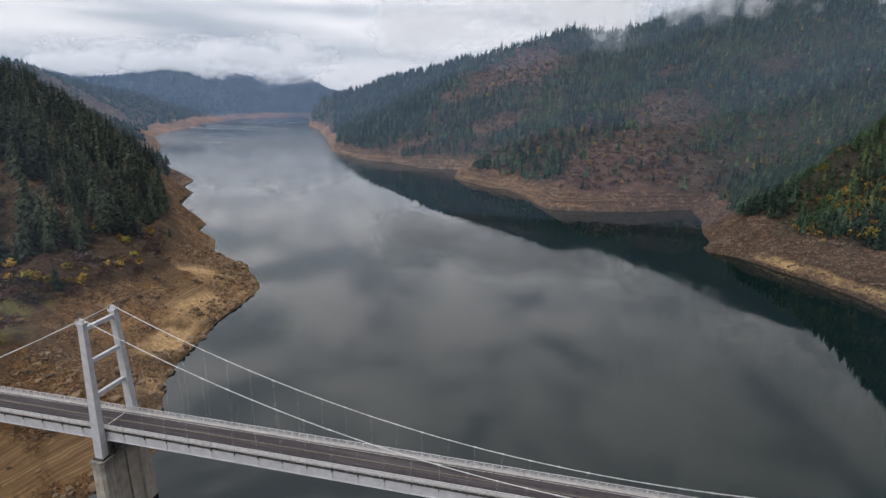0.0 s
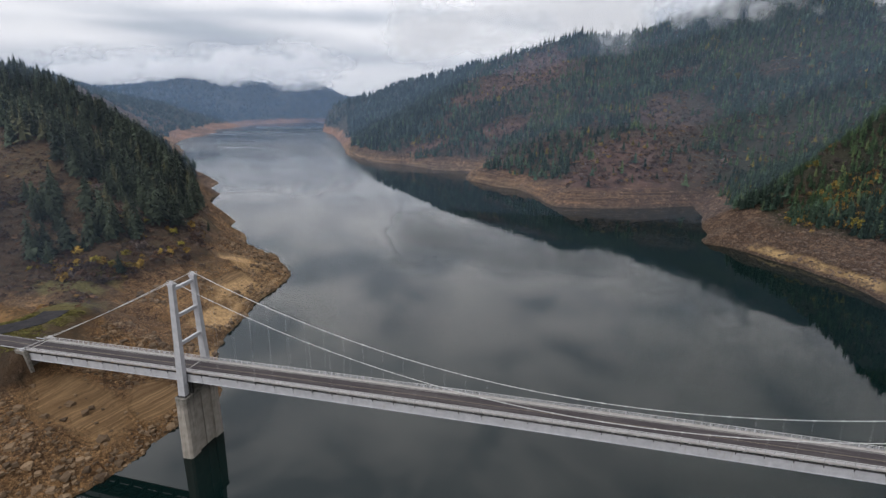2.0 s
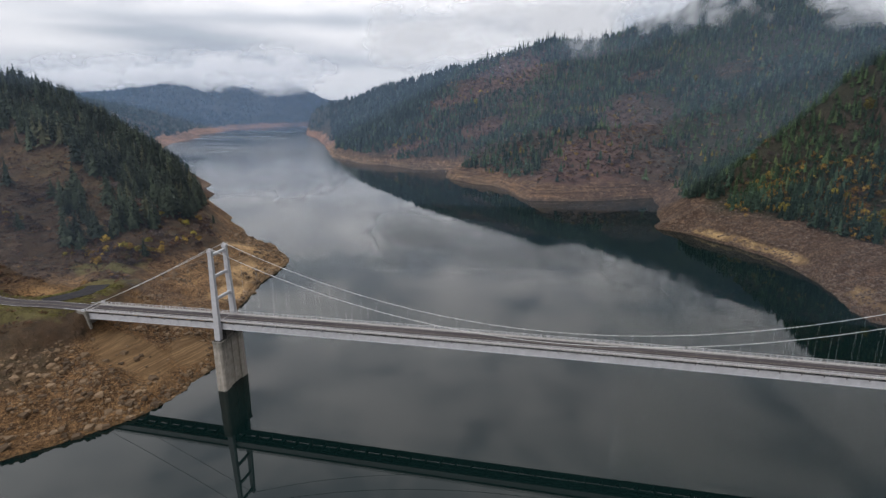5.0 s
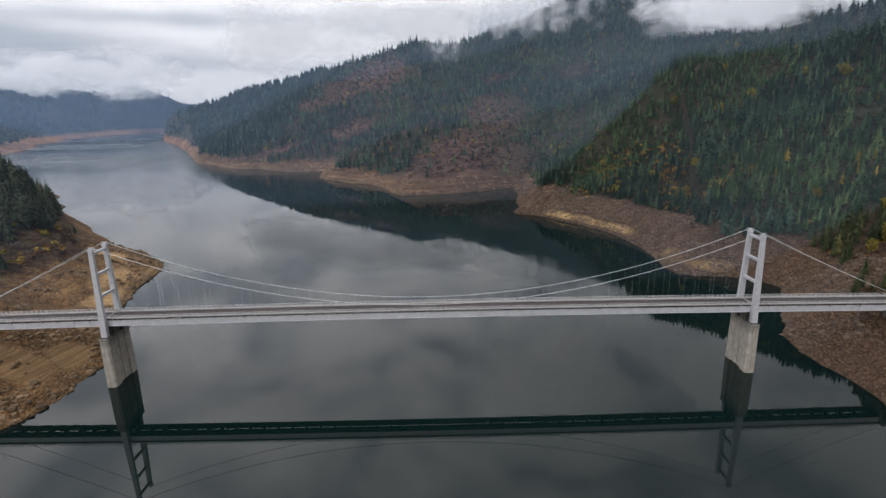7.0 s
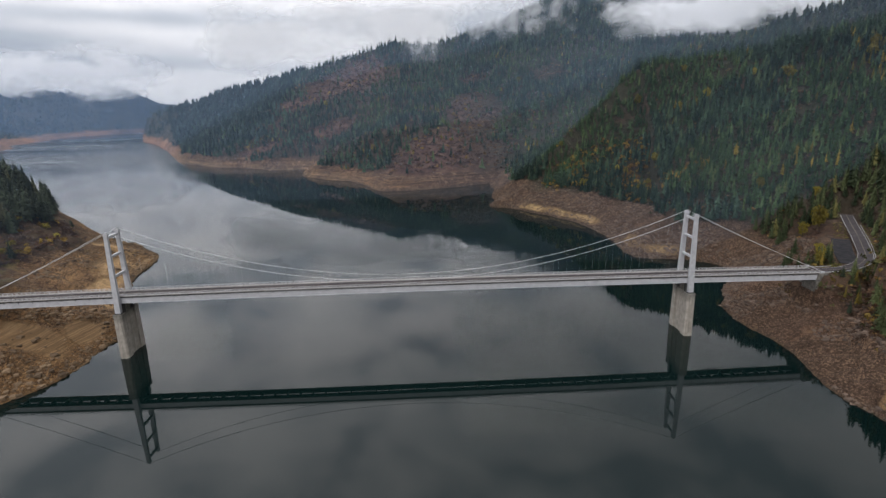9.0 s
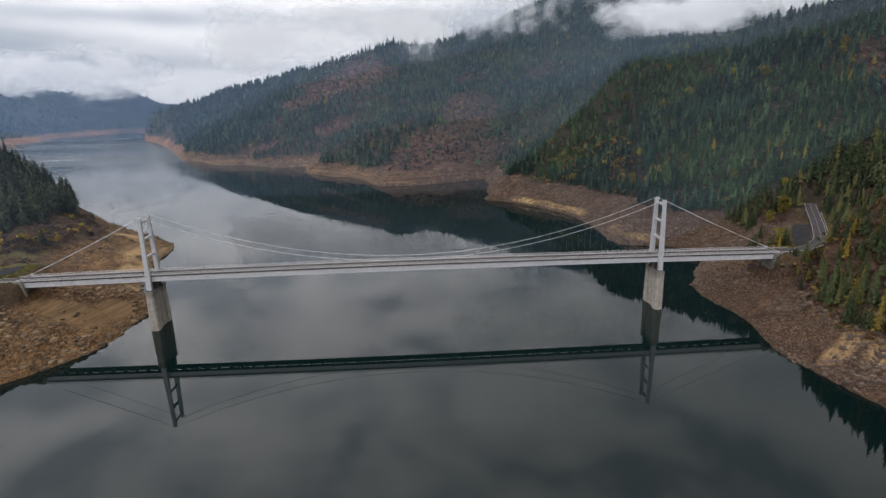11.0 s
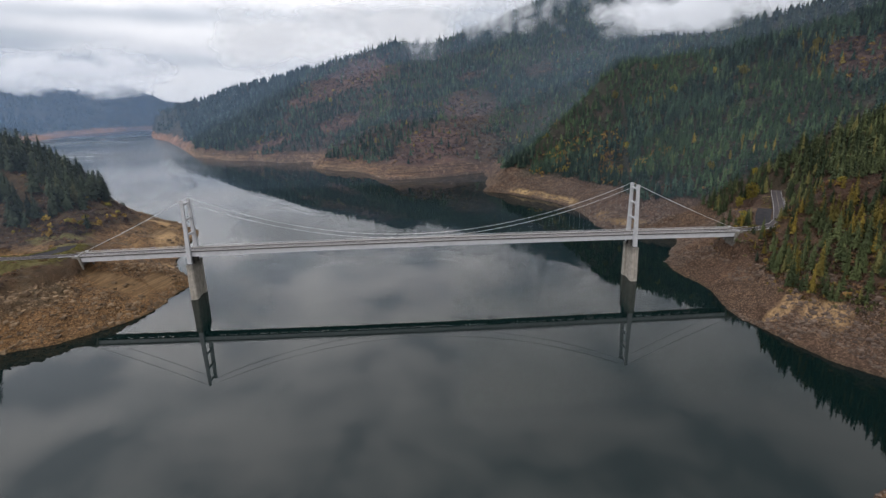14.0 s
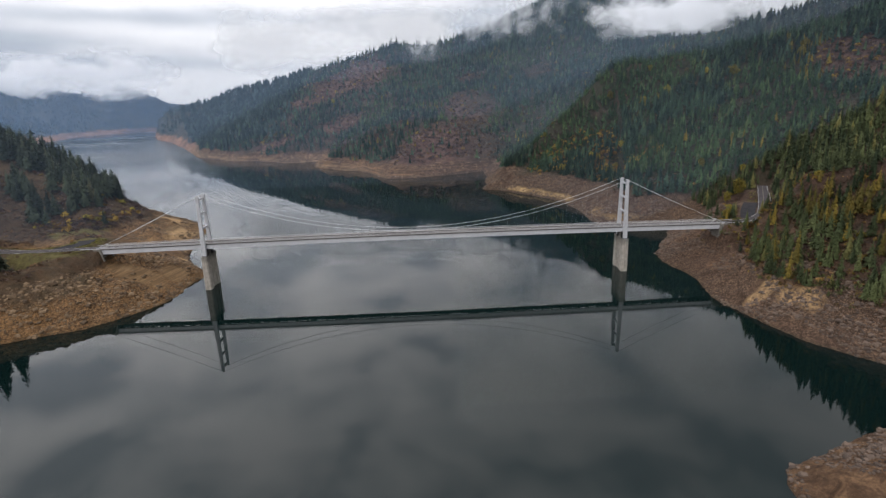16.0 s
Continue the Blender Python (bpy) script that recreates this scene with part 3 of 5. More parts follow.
RIDGES = [
    # the long hill beyond the bend, across the water
    [(-1235, 2207, 99), (-889, 1807, 112), (-595, 1628, 181), (-438, 1565, 210), (-227, 1440, 258), (-64, 1440, 300),
     (41, 1440, 287), (219, 1440, 337), (414, 1440, 415), (556, 1440, 458), (989, 1471, 520), (1843, 1502, 502)],
    # the wooded hill on the bridge's far bank
    [(154, 441, 40), (229, 470, 95), (273, 480, 130), (318, 489, 168), (370, 450, 171), (421, 385, 179), (473, 350, 193), (526, 339, 206),
     (566, 331, 217), (707, 323, 255), (1050, 360, 330), (1900, 398, 440)],
    # the spur by the bridge's end
    [(244, 3, 34), (284, 18, 38), (298, 10, 45), (288, -11, 62), (280, -30, 77), (290, -43, 85), (307, -74, 101), (332, -115, 132), (400, -176, 200),
     (600, -246, 270), (1000, -328, 330)],
    [(178, -262, 22), (230, -287, 50), (330, -328, 90), (600, -369, 170), (1200, -574, 260)],
    # the wooded hill on the near left bank
    [(-292, 173, 21), (-344, 237, 39), (-402, 284, 53), (-450, 326, 64), (-488, 342, 80), (-591, 405, 107), (-684, 456, 124),
     (-844, 507, 171), (-1203, 619, 245), (-2200, 696, 320)],
    [(-253, 0, 33), (-279, 49, 32), (-303, 98, 41), (-342, 147, 58), (-420, 188, 85), (-576, 245, 130), (-900, 323, 190)],
    [(-279, 49, 32), (-315, 42, 33), (-360, 56, 42), (-420, 100, 60), (-520, 140, 90)],
    [(-253, 0, 33), (-270, -33, 33), (-302, -66, 37), (-340, -131, 45), (-420, -246, 70), (-700, -574, 140)],
    # hills far up the reservoir
    [(-1300, 1346, 14), (-1398, 1346, 50), (-1498, 1346, 100), (-1599, 1346, 150), (-1703, 1346, 194), (-1791, 1346, 212), (-2176, 1378, 255), (-3200, 1440, 300)],
    [(-3033, 2696, 228), (-2777, 2706, 194), (-2611, 2706, 210), (-2447, 2706, 235), (-2211, 2706, 270), (-2027, 2706, 244), (-1848, 2706, 208),
     (-1673, 2706, 182), (-1560, 2706, 236), (-1464, 2706, 205), (-1333, 2706, 138), (-1252, 2706, 104), (-1078, 2722, 99), (-683, 2722, 166)],
]
ROADS = [
    [(-236, 0, 34.9), (-262, 1, 34.5), (-300, 0, 34.7), (-360, 14, 37.0), (-430, 46, 42.0)],
    [(-272, 4, 34.4), (-268, 13, 33.9), (-265, 22, 33.4), (-266, 30, 33.0), (-269, 37, 32.7)],
    [(236, 0, 34.9), (256, 2, 34.8), (272, 10, 35.0), (285, 22, 35.6), (296, 38, 36.8), (311, 62, 38.8), (325, 86, 41.0), (337, 106, 43.0)],
    [(266, 10, 34.9), (280, 34, 35.4), (298, 60, 36.6)],
]
ROAD_HALF = [4.4, 6.0, 4.4, 5.5]


def lattice(ix, iy, seed):
    h = (ix.astype(np.int64) * 374761393 + iy.astype(np.int64) * 668265263 + seed * 1442695041) & 0xFFFFFFFF
    h = ((h ^ (h >> 13)) * 1274126177) & 0xFFFFFFFF
    return ((h ^ (h >> 16)) & 0xFFFFFF) / float(0xFFFFFF)


def value_noise(x, y, seed):
    ix, iy = np.floor(x), np.floor(y)
    fx, fy = x - ix, y - iy
    fx, fy = fx * fx * (3 - 2 * fx), fy * fy * (3 - 2 * fy)
    a, b = lattice(ix, iy, seed), lattice(ix + 1, iy, seed)
    c, d = lattice(ix, iy + 1, seed), lattice(ix + 1, iy + 1, seed)
    return (a + (b - a) * fx) * (1 - fy) + (c + (d - c) * fx) * fy - 0.5


def fbm(x, y, size, octaves=4, seed=1):
    total, amp = 0.0, 1.0
    for k in range(octaves):
        total = total + amp * value_noise(x / size + 17.3 * k, y / size - 9.1 * k, seed + k)
        size, amp = size / 2, amp / 2
    return total


def to_line(x, y, line):
    """The distance to a line of points and the height on it there."""
    best, high = np.full(x.shape, 1e9), np.zeros(x.shape)
    for a, b in zip(line, line[1:]):
        dx, dy = b[0] - a[0], b[1] - a[1]
        s = np.clip(((x - a[0]) * dx + (y - a[1]) * dy) / (dx * dx + dy * dy), 0, 1)
        d = np.hypot(x - a[0] - s * dx, y - a[1] - s * dy)
        near = d < best
        best = np.where(near, d, best)
        if len(a) > 2:
            high = np.where(near, a[2] + s * (b[2] - a[2]), high)
    return best, high


def in_lake(x, y):
    inside = np.zeros(x.shape, bool)
    for (x0, y0), (x1, y1) in zip(SHORE, np.roll(SHORE, -1, 0)):
        cross = ((y0 > y) != (y1 > y)) & (x < (x1 - x0) * (y - y0) / (y1 - y0 + 1e-12) + x0)
        inside ^= cross
    return inside


SHORE_LOOP = [tuple(p) for p in SHORE] + [tuple(SHORE[0])]


def land(x, y):
    """Height of the ground, and the distance from the shore (negative in the lake)."""
    x, y = np.asarray(x, float), np.asarray(y, float)
    wx, wy = x + 7 * fbm(x, y, 40, 3, 11), y + 7 * fbm(x, y, 40, 3, 23)
    ds, _ = to_line(wx, wy, SHORE_LOOP)
    wet = in_lake(wx, wy)
    rise = np.zeros(x.shape)
    for k, line in enumerate(RIDGES):
        power = {0: 0.85, 2: 1.25}.get(k, 1.0)
        dr, h = to_line(x, y, line)
        rise += ((h - WATER) * (ds / (ds + dr + 1e-6)) ** power) ** 7
    rise = rise ** (1 / 7)
    # a steep wave-cut bank round the outer shores
    bank = 26 * (1 - np.exp(-ds / 36)) * np.clip((y - np.where(x > 0, 147, 307)) / 98, 0, 1)
    rise = np.maximum(rise, bank)
    rough = np.clip(ds / 90, 0, 1)
    rise = rise + rough * (16 * fbm(x, y, 150, 3, 3)) + np.clip(ds / 25, 0, 1) * 4.0 * fbm(x, y, 26, 3, 5)
    even = np.zeros(x.shape)
    for cx, cy, rx, ry in SILT + KNOLL:
        even = np.maximum(even, np.clip(2.2 - 1.8 * np.hypot((x - cx) / rx, (y - cy) / ry), 0, 0.85))
    rise = rise + np.clip(ds / 4, 0, 1) * (1 - even) * 2.2 * fbm(x, y, 9, 4, 7) + 0.5
    # gullies and crags worn into the bare bank
    crag = np.abs(fbm(x, y, 15, 4, 41))
    rise = rise + np.clip(ds / 6, 0, 1) * (1 - even) * np.clip((30 - rise) / 6, 0, 1) * (1.2 - 5.5 * crag)
    # low ledges on the bare bank
    step = 2.6
    ledge = np.floor(rise / step) * step + step * np.clip((rise / step % 1) * 1.8 - 0.4, 0, 1)
    share_ledge = np.where(x < 0, 0.18, 0.45)
    rise = np.where(rise < 30, (1 - share_ledge) * rise + share_ledge * ledge, rise)
    z = WATER + np.maximum(rise, 0.15 * np.minimum(ds, 3))
    for line, half in zip(ROADS, ROAD_HALF):
        d, h = to_line(x, y, line)
        w = np.clip(1 - (d - half - 2) / 16, 0, 1)
        w = w * w * (3 - 2 * w)
        z = z * (1 - w) + (h - 0.35) * w
    # the bank falls away under the ends of the deck
    w = np.clip((34 - np.abs(y)) / 22, 0, 1) * np.clip((235.5 - np.abs(x)) / 3, 0, 1)
    low = np.minimum(z, WATER + 0.3 + np.maximum(0, ds * 0.40) + 2.2 * fbm(x, y, 14, 3, 15))
    z = z + w * (low - z)
    z = np.where(wet, WATER - 0.3 - np.minimum(0.5 * ds, 30), z)
    return z, np.where(wet, -ds, ds)


def spread(*runs):
    """Grid lines: runs of (start, end, step)."""
    out = []
    for a, b, s in runs:
        out.append(np.arange(a, b, s))
    return np.concatenate(out)


def build_ground():
    xs = spread((-4200, -2000, 70), (-2000, -900, 25), (-900, -460, 8), (-460, -300, 4), (-300, -165, 1.9), (-165, 100, 9), (100, 300, 1.9), (300, 340, 4), (340, 620, 6), (620, 1400, 20), (1400, 2600, 80))
    ys = spread((-1300, -280, 35), (-280, -123, 2.2), (-123, 98, 1.8), (98, 270, 2.4), (270, 600, 4), (600, 1150, 8), (1150, 2600, 22), (2600, 2900, 15), (2900, 4330, 60))
    gx, gy = np.meshgrid(xs, ys)
    z, _ = land(gx.ravel(), gy.ravel())
    verts = np.stack([gx.ravel(), gy.ravel(), z], 1)
    nx, ny = len(xs), len(ys)
    i = (np.arange(ny - 1)[:, None] * nx + np.arange(nx - 1)).ravel()
    quads = np.stack([i, i + 1, i + nx + 1, i + nx], 1)
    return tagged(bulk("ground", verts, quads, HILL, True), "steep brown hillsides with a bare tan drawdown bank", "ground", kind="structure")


ground = build_ground()

bm = bmesh.new()
bmesh.ops.create_grid(bm, x_segments=1, y_segments=1, size=1)
for v in bm.verts:
    v.co = Vector((v.co.x * 3400 - 900, v.co.y * 2840 + 1510, WATER))
water = tagged(part("water", bm, LAKE), "calm dark reservoir water mirroring the clouds", "water", kind="structure")


def ribbon(line, offset, half, lift, name, material, parent=None):
    """A strip of road along a line of points, smoothed."""
    pts = [Vector(p) for p in line]
    fine = []
    for k in range(len(pts) - 1):
        p0, p1, p2, p3 = pts[max(k - 1, 0)], pts[k], pts[k + 1], pts[min(k + 2, len(pts) - 1)]
        for j in range(8):
            t = j / 8
            fine.append(0.5 * ((2 * p1) + (p2 - p0) * t + (2 * p0 - 5 * p1 + 4 * p2 - p3) * t * t + (3 * p1 - p0 - 3 * p2 + p3) * t ** 3))
    fine.append(pts[-1])
    bm = bmesh.new()
    rows = []
    for k, p in enumerate(fine):
        d = fine[min(k + 1, len(fine) - 1)] - fine[max(k - 1, 0)]
        n = Vector((-d.y, d.x, 0)).normalized()
        a, b = p + n * (offset - half), p + n * (offset + half)
        rows.append([bm.verts.new((q.x, q.y, q.z + lift + e)) for q, e in ((a, -0.3), (a, 0), (b, 0), (b, -0.3))])
    for r0, r1 in zip(rows, rows[1:]):
        for j in range(3):
            bm.faces.new((r0[j], r0[j + 1], r1[j + 1], r1[j]))
    return part(name, bm, material, parent)


for k, (line, half) in enumerate(zip(ROADS, ROAD_HALF)):
    lift = 0.05 if k in (0, 2) else 0.02
    road = tagged(ribbon(line, 0, half, lift, "road", ASPHALT if k in (0, 2) else TAR), "worn two-lane asphalt road along the hillside" if k in (0, 2) else "cracked asphalt turnout beside the bridge road", "road", kind="structure")
    if k in (0, 2):
        for off in (-0.13, 0.13):
            ribbon(line, off, 0.06, lift + 0.006, "centre_line", YELLOW, road)
        for off in (-half + 0.45, half - 0.45):
            ribbon(line, off, 0.08, lift + 0.006, "edge_line", WHITE, road)

# ---------------------------------------------------------------- the suspension bridge
TX, END, DECK, TOP, BASE = 159.2, 236.0, 36.9, 72.0, 27.0
SIDE_TOP, SIDE_BASE = 5.6, 7.1
CABLE_Y, LOW, PANEL = 5.5, 40.0, 7.58
CROWN = 1.7                            # the deck's ends lie this much below its middle


def sag(x):
    return -CROWN * (x / END) ** 2


bridge = tagged(new("suspension_bridge"), "pale grey steel suspension bridge on two tall concrete piers", "bridge")


def leg_y(z):
    return SIDE_BASE + (SIDE_TOP - SIDE_BASE) * (z - BASE) / (TOP - BASE)


def build_leg(x, s):
    bm = bmesh.new()
    rings = []
    for z, hx, hy in ((BASE + 0.5, 1.45, 1.15), (DECK - 4, 1.4, 1.05), (TOP - 1.6, 1.0, 0.8)):
        y = s * leg_y(z)
        rings.append([bm.verts.new((x + dx * hx, y + dy * hy, z)) for dx, dy in ((-1, -1), (1, -1), (1, 1), (-1, 1))])
    for a, b in zip(rings, rings[1:]):
        for j in range(4):
            bm.faces.new((a[j], a[(j + 1) % 4], b[(j + 1) % 4], b[j]))
    bm.faces.new(rings[0][::-1]), bm.faces.new(rings[-1])
    bmesh.ops.bevel(bm, geom=[e for e in bm.edges if abs(e.verts[0].co.z - e.verts[1].co.z) > 2], offset=0.08, segments=1, affect="EDGES")
    leg = part("leg", bm, STEEL, bridge)
    y0, y1 = s * leg_y(TOP), s * leg_y(BASE)
    part("saddle_cap", add_prism(bmesh.new(), [(x + a * 1.15, y0 + b * 0.95, TOP - 1.6) for a, b in ((-1, -1), (1, -1), (1, 1), (-1, 1))],
                                 [(x + a * 1.25, y0 + b * 1.0, TOP - 0.7) for a, b in ((-1, -1), (1, -1), (1, 1), (-1, 1))]), STEEL, leg)
    part("saddle", add_prism(bmesh.new(), [(x + a * 1.0, y0 + b * 0.42, TOP - 0.7) for a, b in ((-1, -1), (1, -1), (1, 1), (-1, 1))],
                             [(x + a * 0.45, y0 + b * 0.34, TOP + 0.35) for a, b in ((-1, -1), (1, -1), (1, 1), (-1, 1))]), STEEL, leg)
    part("base_plate", box((x - 1.9, y1 - 1.6, BASE), (x + 1.9, y1 + 1.6, BASE + 0.5), 0.06), DARK, leg)
    for a in (-1.15, 1.15):
        rail = bmesh.new()
        add_tube(rail, [(x + a, y0 - 0.9, TOP + 0.35), (x + a, y0 + 0.9, TOP + 0.35)], 0.05, 4)
        for b in (-0.9, 0.9):
            add_tube(rail, [(x + a, y0 + b, TOP - 0.7), (x + a, y0 + b, TOP + 0.4)], 0.05, 4)
        part("maintenance_rail", rail, CABLE, leg)
    return leg


def build_strut(x, z, depth):
    y = leg_y(z) - 0.6
    bm = box((x - 0.55, -y, z - depth), (x + 0.55, y, z), 0.05)
    return part("cross_strut", bm, STEEL, bridge)


def build_pier(x):
    """Two broad end columns joined by a thinner web, with a slot down the middle."""
    # near-black core puts the slot's inner shade into the colour
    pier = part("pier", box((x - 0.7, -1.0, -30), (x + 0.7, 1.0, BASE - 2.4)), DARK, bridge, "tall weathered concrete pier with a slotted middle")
    for s in (-1, 1):
        def ring(z, hx, y0, y1, nose):
            pts = [(-hx, y0), (hx, y0), (hx, y1 - nose), (hx - nose, y1), (-hx + nose, y1), (-hx, y1 - nose)]
            out = [(x + px, s * py, z) for px, py in pts]
            return out if s > 0 else out[::-1]
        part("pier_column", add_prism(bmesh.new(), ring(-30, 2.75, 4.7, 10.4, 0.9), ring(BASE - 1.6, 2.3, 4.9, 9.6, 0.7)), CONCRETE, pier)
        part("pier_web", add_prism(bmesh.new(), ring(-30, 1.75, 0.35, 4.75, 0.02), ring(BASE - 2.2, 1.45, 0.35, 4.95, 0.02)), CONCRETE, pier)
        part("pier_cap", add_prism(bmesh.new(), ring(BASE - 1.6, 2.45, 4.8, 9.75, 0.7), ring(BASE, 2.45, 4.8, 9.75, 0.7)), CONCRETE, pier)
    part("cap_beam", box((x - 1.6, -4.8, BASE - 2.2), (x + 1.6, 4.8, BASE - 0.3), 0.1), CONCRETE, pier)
    for dx in (-1.45, 1.45):
        for dy in (-4.7, 3.7):
            part("bearing", box((x + dx - 0.5, dy, BASE - 0.3), (x + dx + 0.5, dy + 1.0, 32.2)), DARK, pier)
    part("floor_bearing_wall", box((x - 0.7, -5.2, BASE - 0.3), (x + 0.7, 5.2, 31.0), 0.1), CONCRETE, pier)
    return pier


for x in (-TX, TX):
    build_pier(x)
    for s in (-1, 1):
        build_leg(x, s)
    for z, depth in ((69.7, 1.2), (59.2, 1.2), (48.2, 1.3)):
        build_strut(x, z, depth)

# deck slab, kerbs, asphalt and lines, all on the deck's slight crown


def beam(y0, y1, z0, z1, x0=-END, x1=END, n=48):
    """A bar along the bridge that follows the deck's crown."""
    bm = bmesh.new()
    rows = []
    for k in range(n + 1):
        x = x0 + (x1 - x0) * k / n
        rows.append([bm.verts.new((x, y, z + sag(x))) for y, z in ((y0, z0), (y1, z0), (y1, z1), (y0, z1))])
    for a, b in zip(rows, rows[1:]):
        for j in range(4):
            bm.faces.new((a[j], b[j], b[(j + 1) % 4], a[(j + 1) % 4]))
    bm.faces.new(rows[0]), bm.faces.new(rows[-1][::-1])
    bmesh.ops.recalc_face_normals(bm, faces=bm.faces)
    return bm


def mirrored(s, a, b):
    return min(s * a, s * b), max(s * a, s * b)


deck = part("deck", beam(-4.75, 4.75, DECK - 0.35, DECK - 0.05), CURB, bridge, "pale concrete deck slab")
part("roadway", beam(-4.0, 4.0, DECK - 0.05, DECK + 0.02), ASPHALT, deck, "dark worn asphalt roadway")
for off in (-0.14, 0.14):
    part("centre_line", beam(off - 0.06, off + 0.06, DECK + 0.021, DECK + 0.027), YELLOW, deck, "faded yellow centre line")
for off in (-3.5, 3.5):
    part("edge_line", beam(off - 0.07, off + 0.07, DECK + 0.021, DECK + 0.027), WHITE, deck, "worn white edge line")
for s in (-1, 1):
    part("kerb", beam(*mirrored(s, 4.0, 5.09), DECK - 0.05, DECK + 0.22), CURB, deck)
for x in (-TX, TX, -END + 0.4, END - 0.4):
    part("expansion_joint", box((x - 0.2, -4.0, DECK + 0.022 + sag(x)), (x + 0.2, 4.0, DECK + 0.034 + sag(x))), CURB, deck)

# stiffening girders
GY, FOOT, HEAD = 5.2, 33.1, 36.35
HANG = [PANEL * k for k in range(-20, 21)]
STIFF = [PANEL * k for k in range(-30, 31)]
for s in (-1, 1):
    y = s * GY
    girder = part("girder", beam(y - 0.03, y + 0.03, FOOT + 0.12, HEAD - 0.1), STEEL, bridge, "pale grey plate girder with upright stiffeners")
    part("bottom_flange", beam(y - 0.4, y + 0.4, FOOT, FOOT + 0.12), STEEL, girder)
    # dark colour paints in the shade line under the deck's overhang
    part("top_flange", beam(*mirrored(s, GY - 0.14, GY + 0.34), HEAD - 0.1, HEAD), DARK, girder, "top flange coloured dark for the shade below the deck's edge")
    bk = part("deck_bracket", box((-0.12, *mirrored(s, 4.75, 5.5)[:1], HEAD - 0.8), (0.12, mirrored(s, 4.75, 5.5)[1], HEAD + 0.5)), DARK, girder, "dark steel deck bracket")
    st = part("stiffener", box((-0.07, y + s * 0.03 - 0.16, FOOT + 0.12), (0.07, y + s * 0.03 + 0.16, HEAD - 0.1)), STEEL, girder)
    for ob in (bk, st):
        ob.matrix_basis = pose(STIFF[0], 0, sag(STIFF[0]))
        for x in STIFF[1:]:
            share(ob, pose(x, 0, sag(x)))
    # parapet on the deck's edge
    rail = part("railing", beam(y - 0.07, y + 0.07, DECK + 1.38, DECK + 1.5), CABLE, bridge, "pale painted steel bridge railing")
    for z in (DECK + 0.98, DECK + 0.62):
        part("rail_bar", beam(y - s * 0.02 - 0.04, y - s * 0.02 + 0.04, z - 0.05, z + 0.05), STEEL, rail)
    part("fascia", beam(*mirrored(s, GY - 0.1, GY + 0.12), DECK - 0.08, DECK + 0.34), CURB, rail, "pale concrete parapet edge")
    post = part("rail_post", box((-0.09, y - 0.1, DECK + 0.3), (0.09, y + 0.1, DECK + 1.4)), STEEL, rail)
    posts = [PANEL / 3 * k for k in range(-93, 94)]
    post.matrix_basis = pose(posts[0], 0, sag(posts[0]))
    for x in posts[1:]:
        share(post, pose(x, 0, sag(x)))

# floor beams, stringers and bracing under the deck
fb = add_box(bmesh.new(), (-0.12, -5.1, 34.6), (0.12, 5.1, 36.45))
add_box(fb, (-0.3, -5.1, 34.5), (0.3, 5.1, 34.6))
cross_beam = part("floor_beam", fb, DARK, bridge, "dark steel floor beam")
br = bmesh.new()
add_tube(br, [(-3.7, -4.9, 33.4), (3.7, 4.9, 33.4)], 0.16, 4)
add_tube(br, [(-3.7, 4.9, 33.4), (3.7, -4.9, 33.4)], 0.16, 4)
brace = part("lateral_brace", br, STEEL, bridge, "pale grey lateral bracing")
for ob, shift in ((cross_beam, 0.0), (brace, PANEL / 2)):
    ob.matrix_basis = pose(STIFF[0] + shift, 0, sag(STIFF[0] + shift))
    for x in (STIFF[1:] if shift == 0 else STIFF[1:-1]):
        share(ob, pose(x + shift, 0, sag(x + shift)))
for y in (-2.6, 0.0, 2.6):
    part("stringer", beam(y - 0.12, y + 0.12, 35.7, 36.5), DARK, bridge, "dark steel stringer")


def cable_z(x):
    a = abs(x)
    if a <= TX:
        return LOW + (TOP + 0.4 - LOW) * (a / TX) ** 2
    k = (a - TX) / (END + 1.5 - TX)
    return (TOP + 0.4) * (1 - k) + 35.9 * k - 4.0 * k * (1 - k)


for s in (-1, 1):
    xs = [-END - 1.5, -225, -210, -190, -175, -TX] + [PANEL / 2 * k for k in range(-41, 42)] + [TX, 175, 190, 210, 225, END + 1.5]
    cable = part("main_cable", add_tube(bmesh.new(), [(x, s * CABLE_Y, cable_z(x)) for x in xs], 0.105, 6), CABLE, bridge, "pale galvanised main cable")
    bd = bmesh.new()
    add_tube(bd, [(-0.3, 0, 0), (0.3, 0, 0)], 0.2, 6)
    band = part("cable_band", bd, CABLE, cable)
    for k, x in enumerate(HANG):
        m = pose(x, s * CABLE_Y, cable_z(x))
        if k == 0:
            band.matrix_basis = m
        else:
            share(band, m)
        h = bmesh.new()
        for dx in (-0.16, 0.16):
            add_tube(h, [(x + dx, s * (GY + 0.25), HEAD - 0.1 + sag(x)), (x + dx, s * CABLE_Y, cable_z(x))], 0.009, 3)
        part("hanger", h, ROPE, bridge)


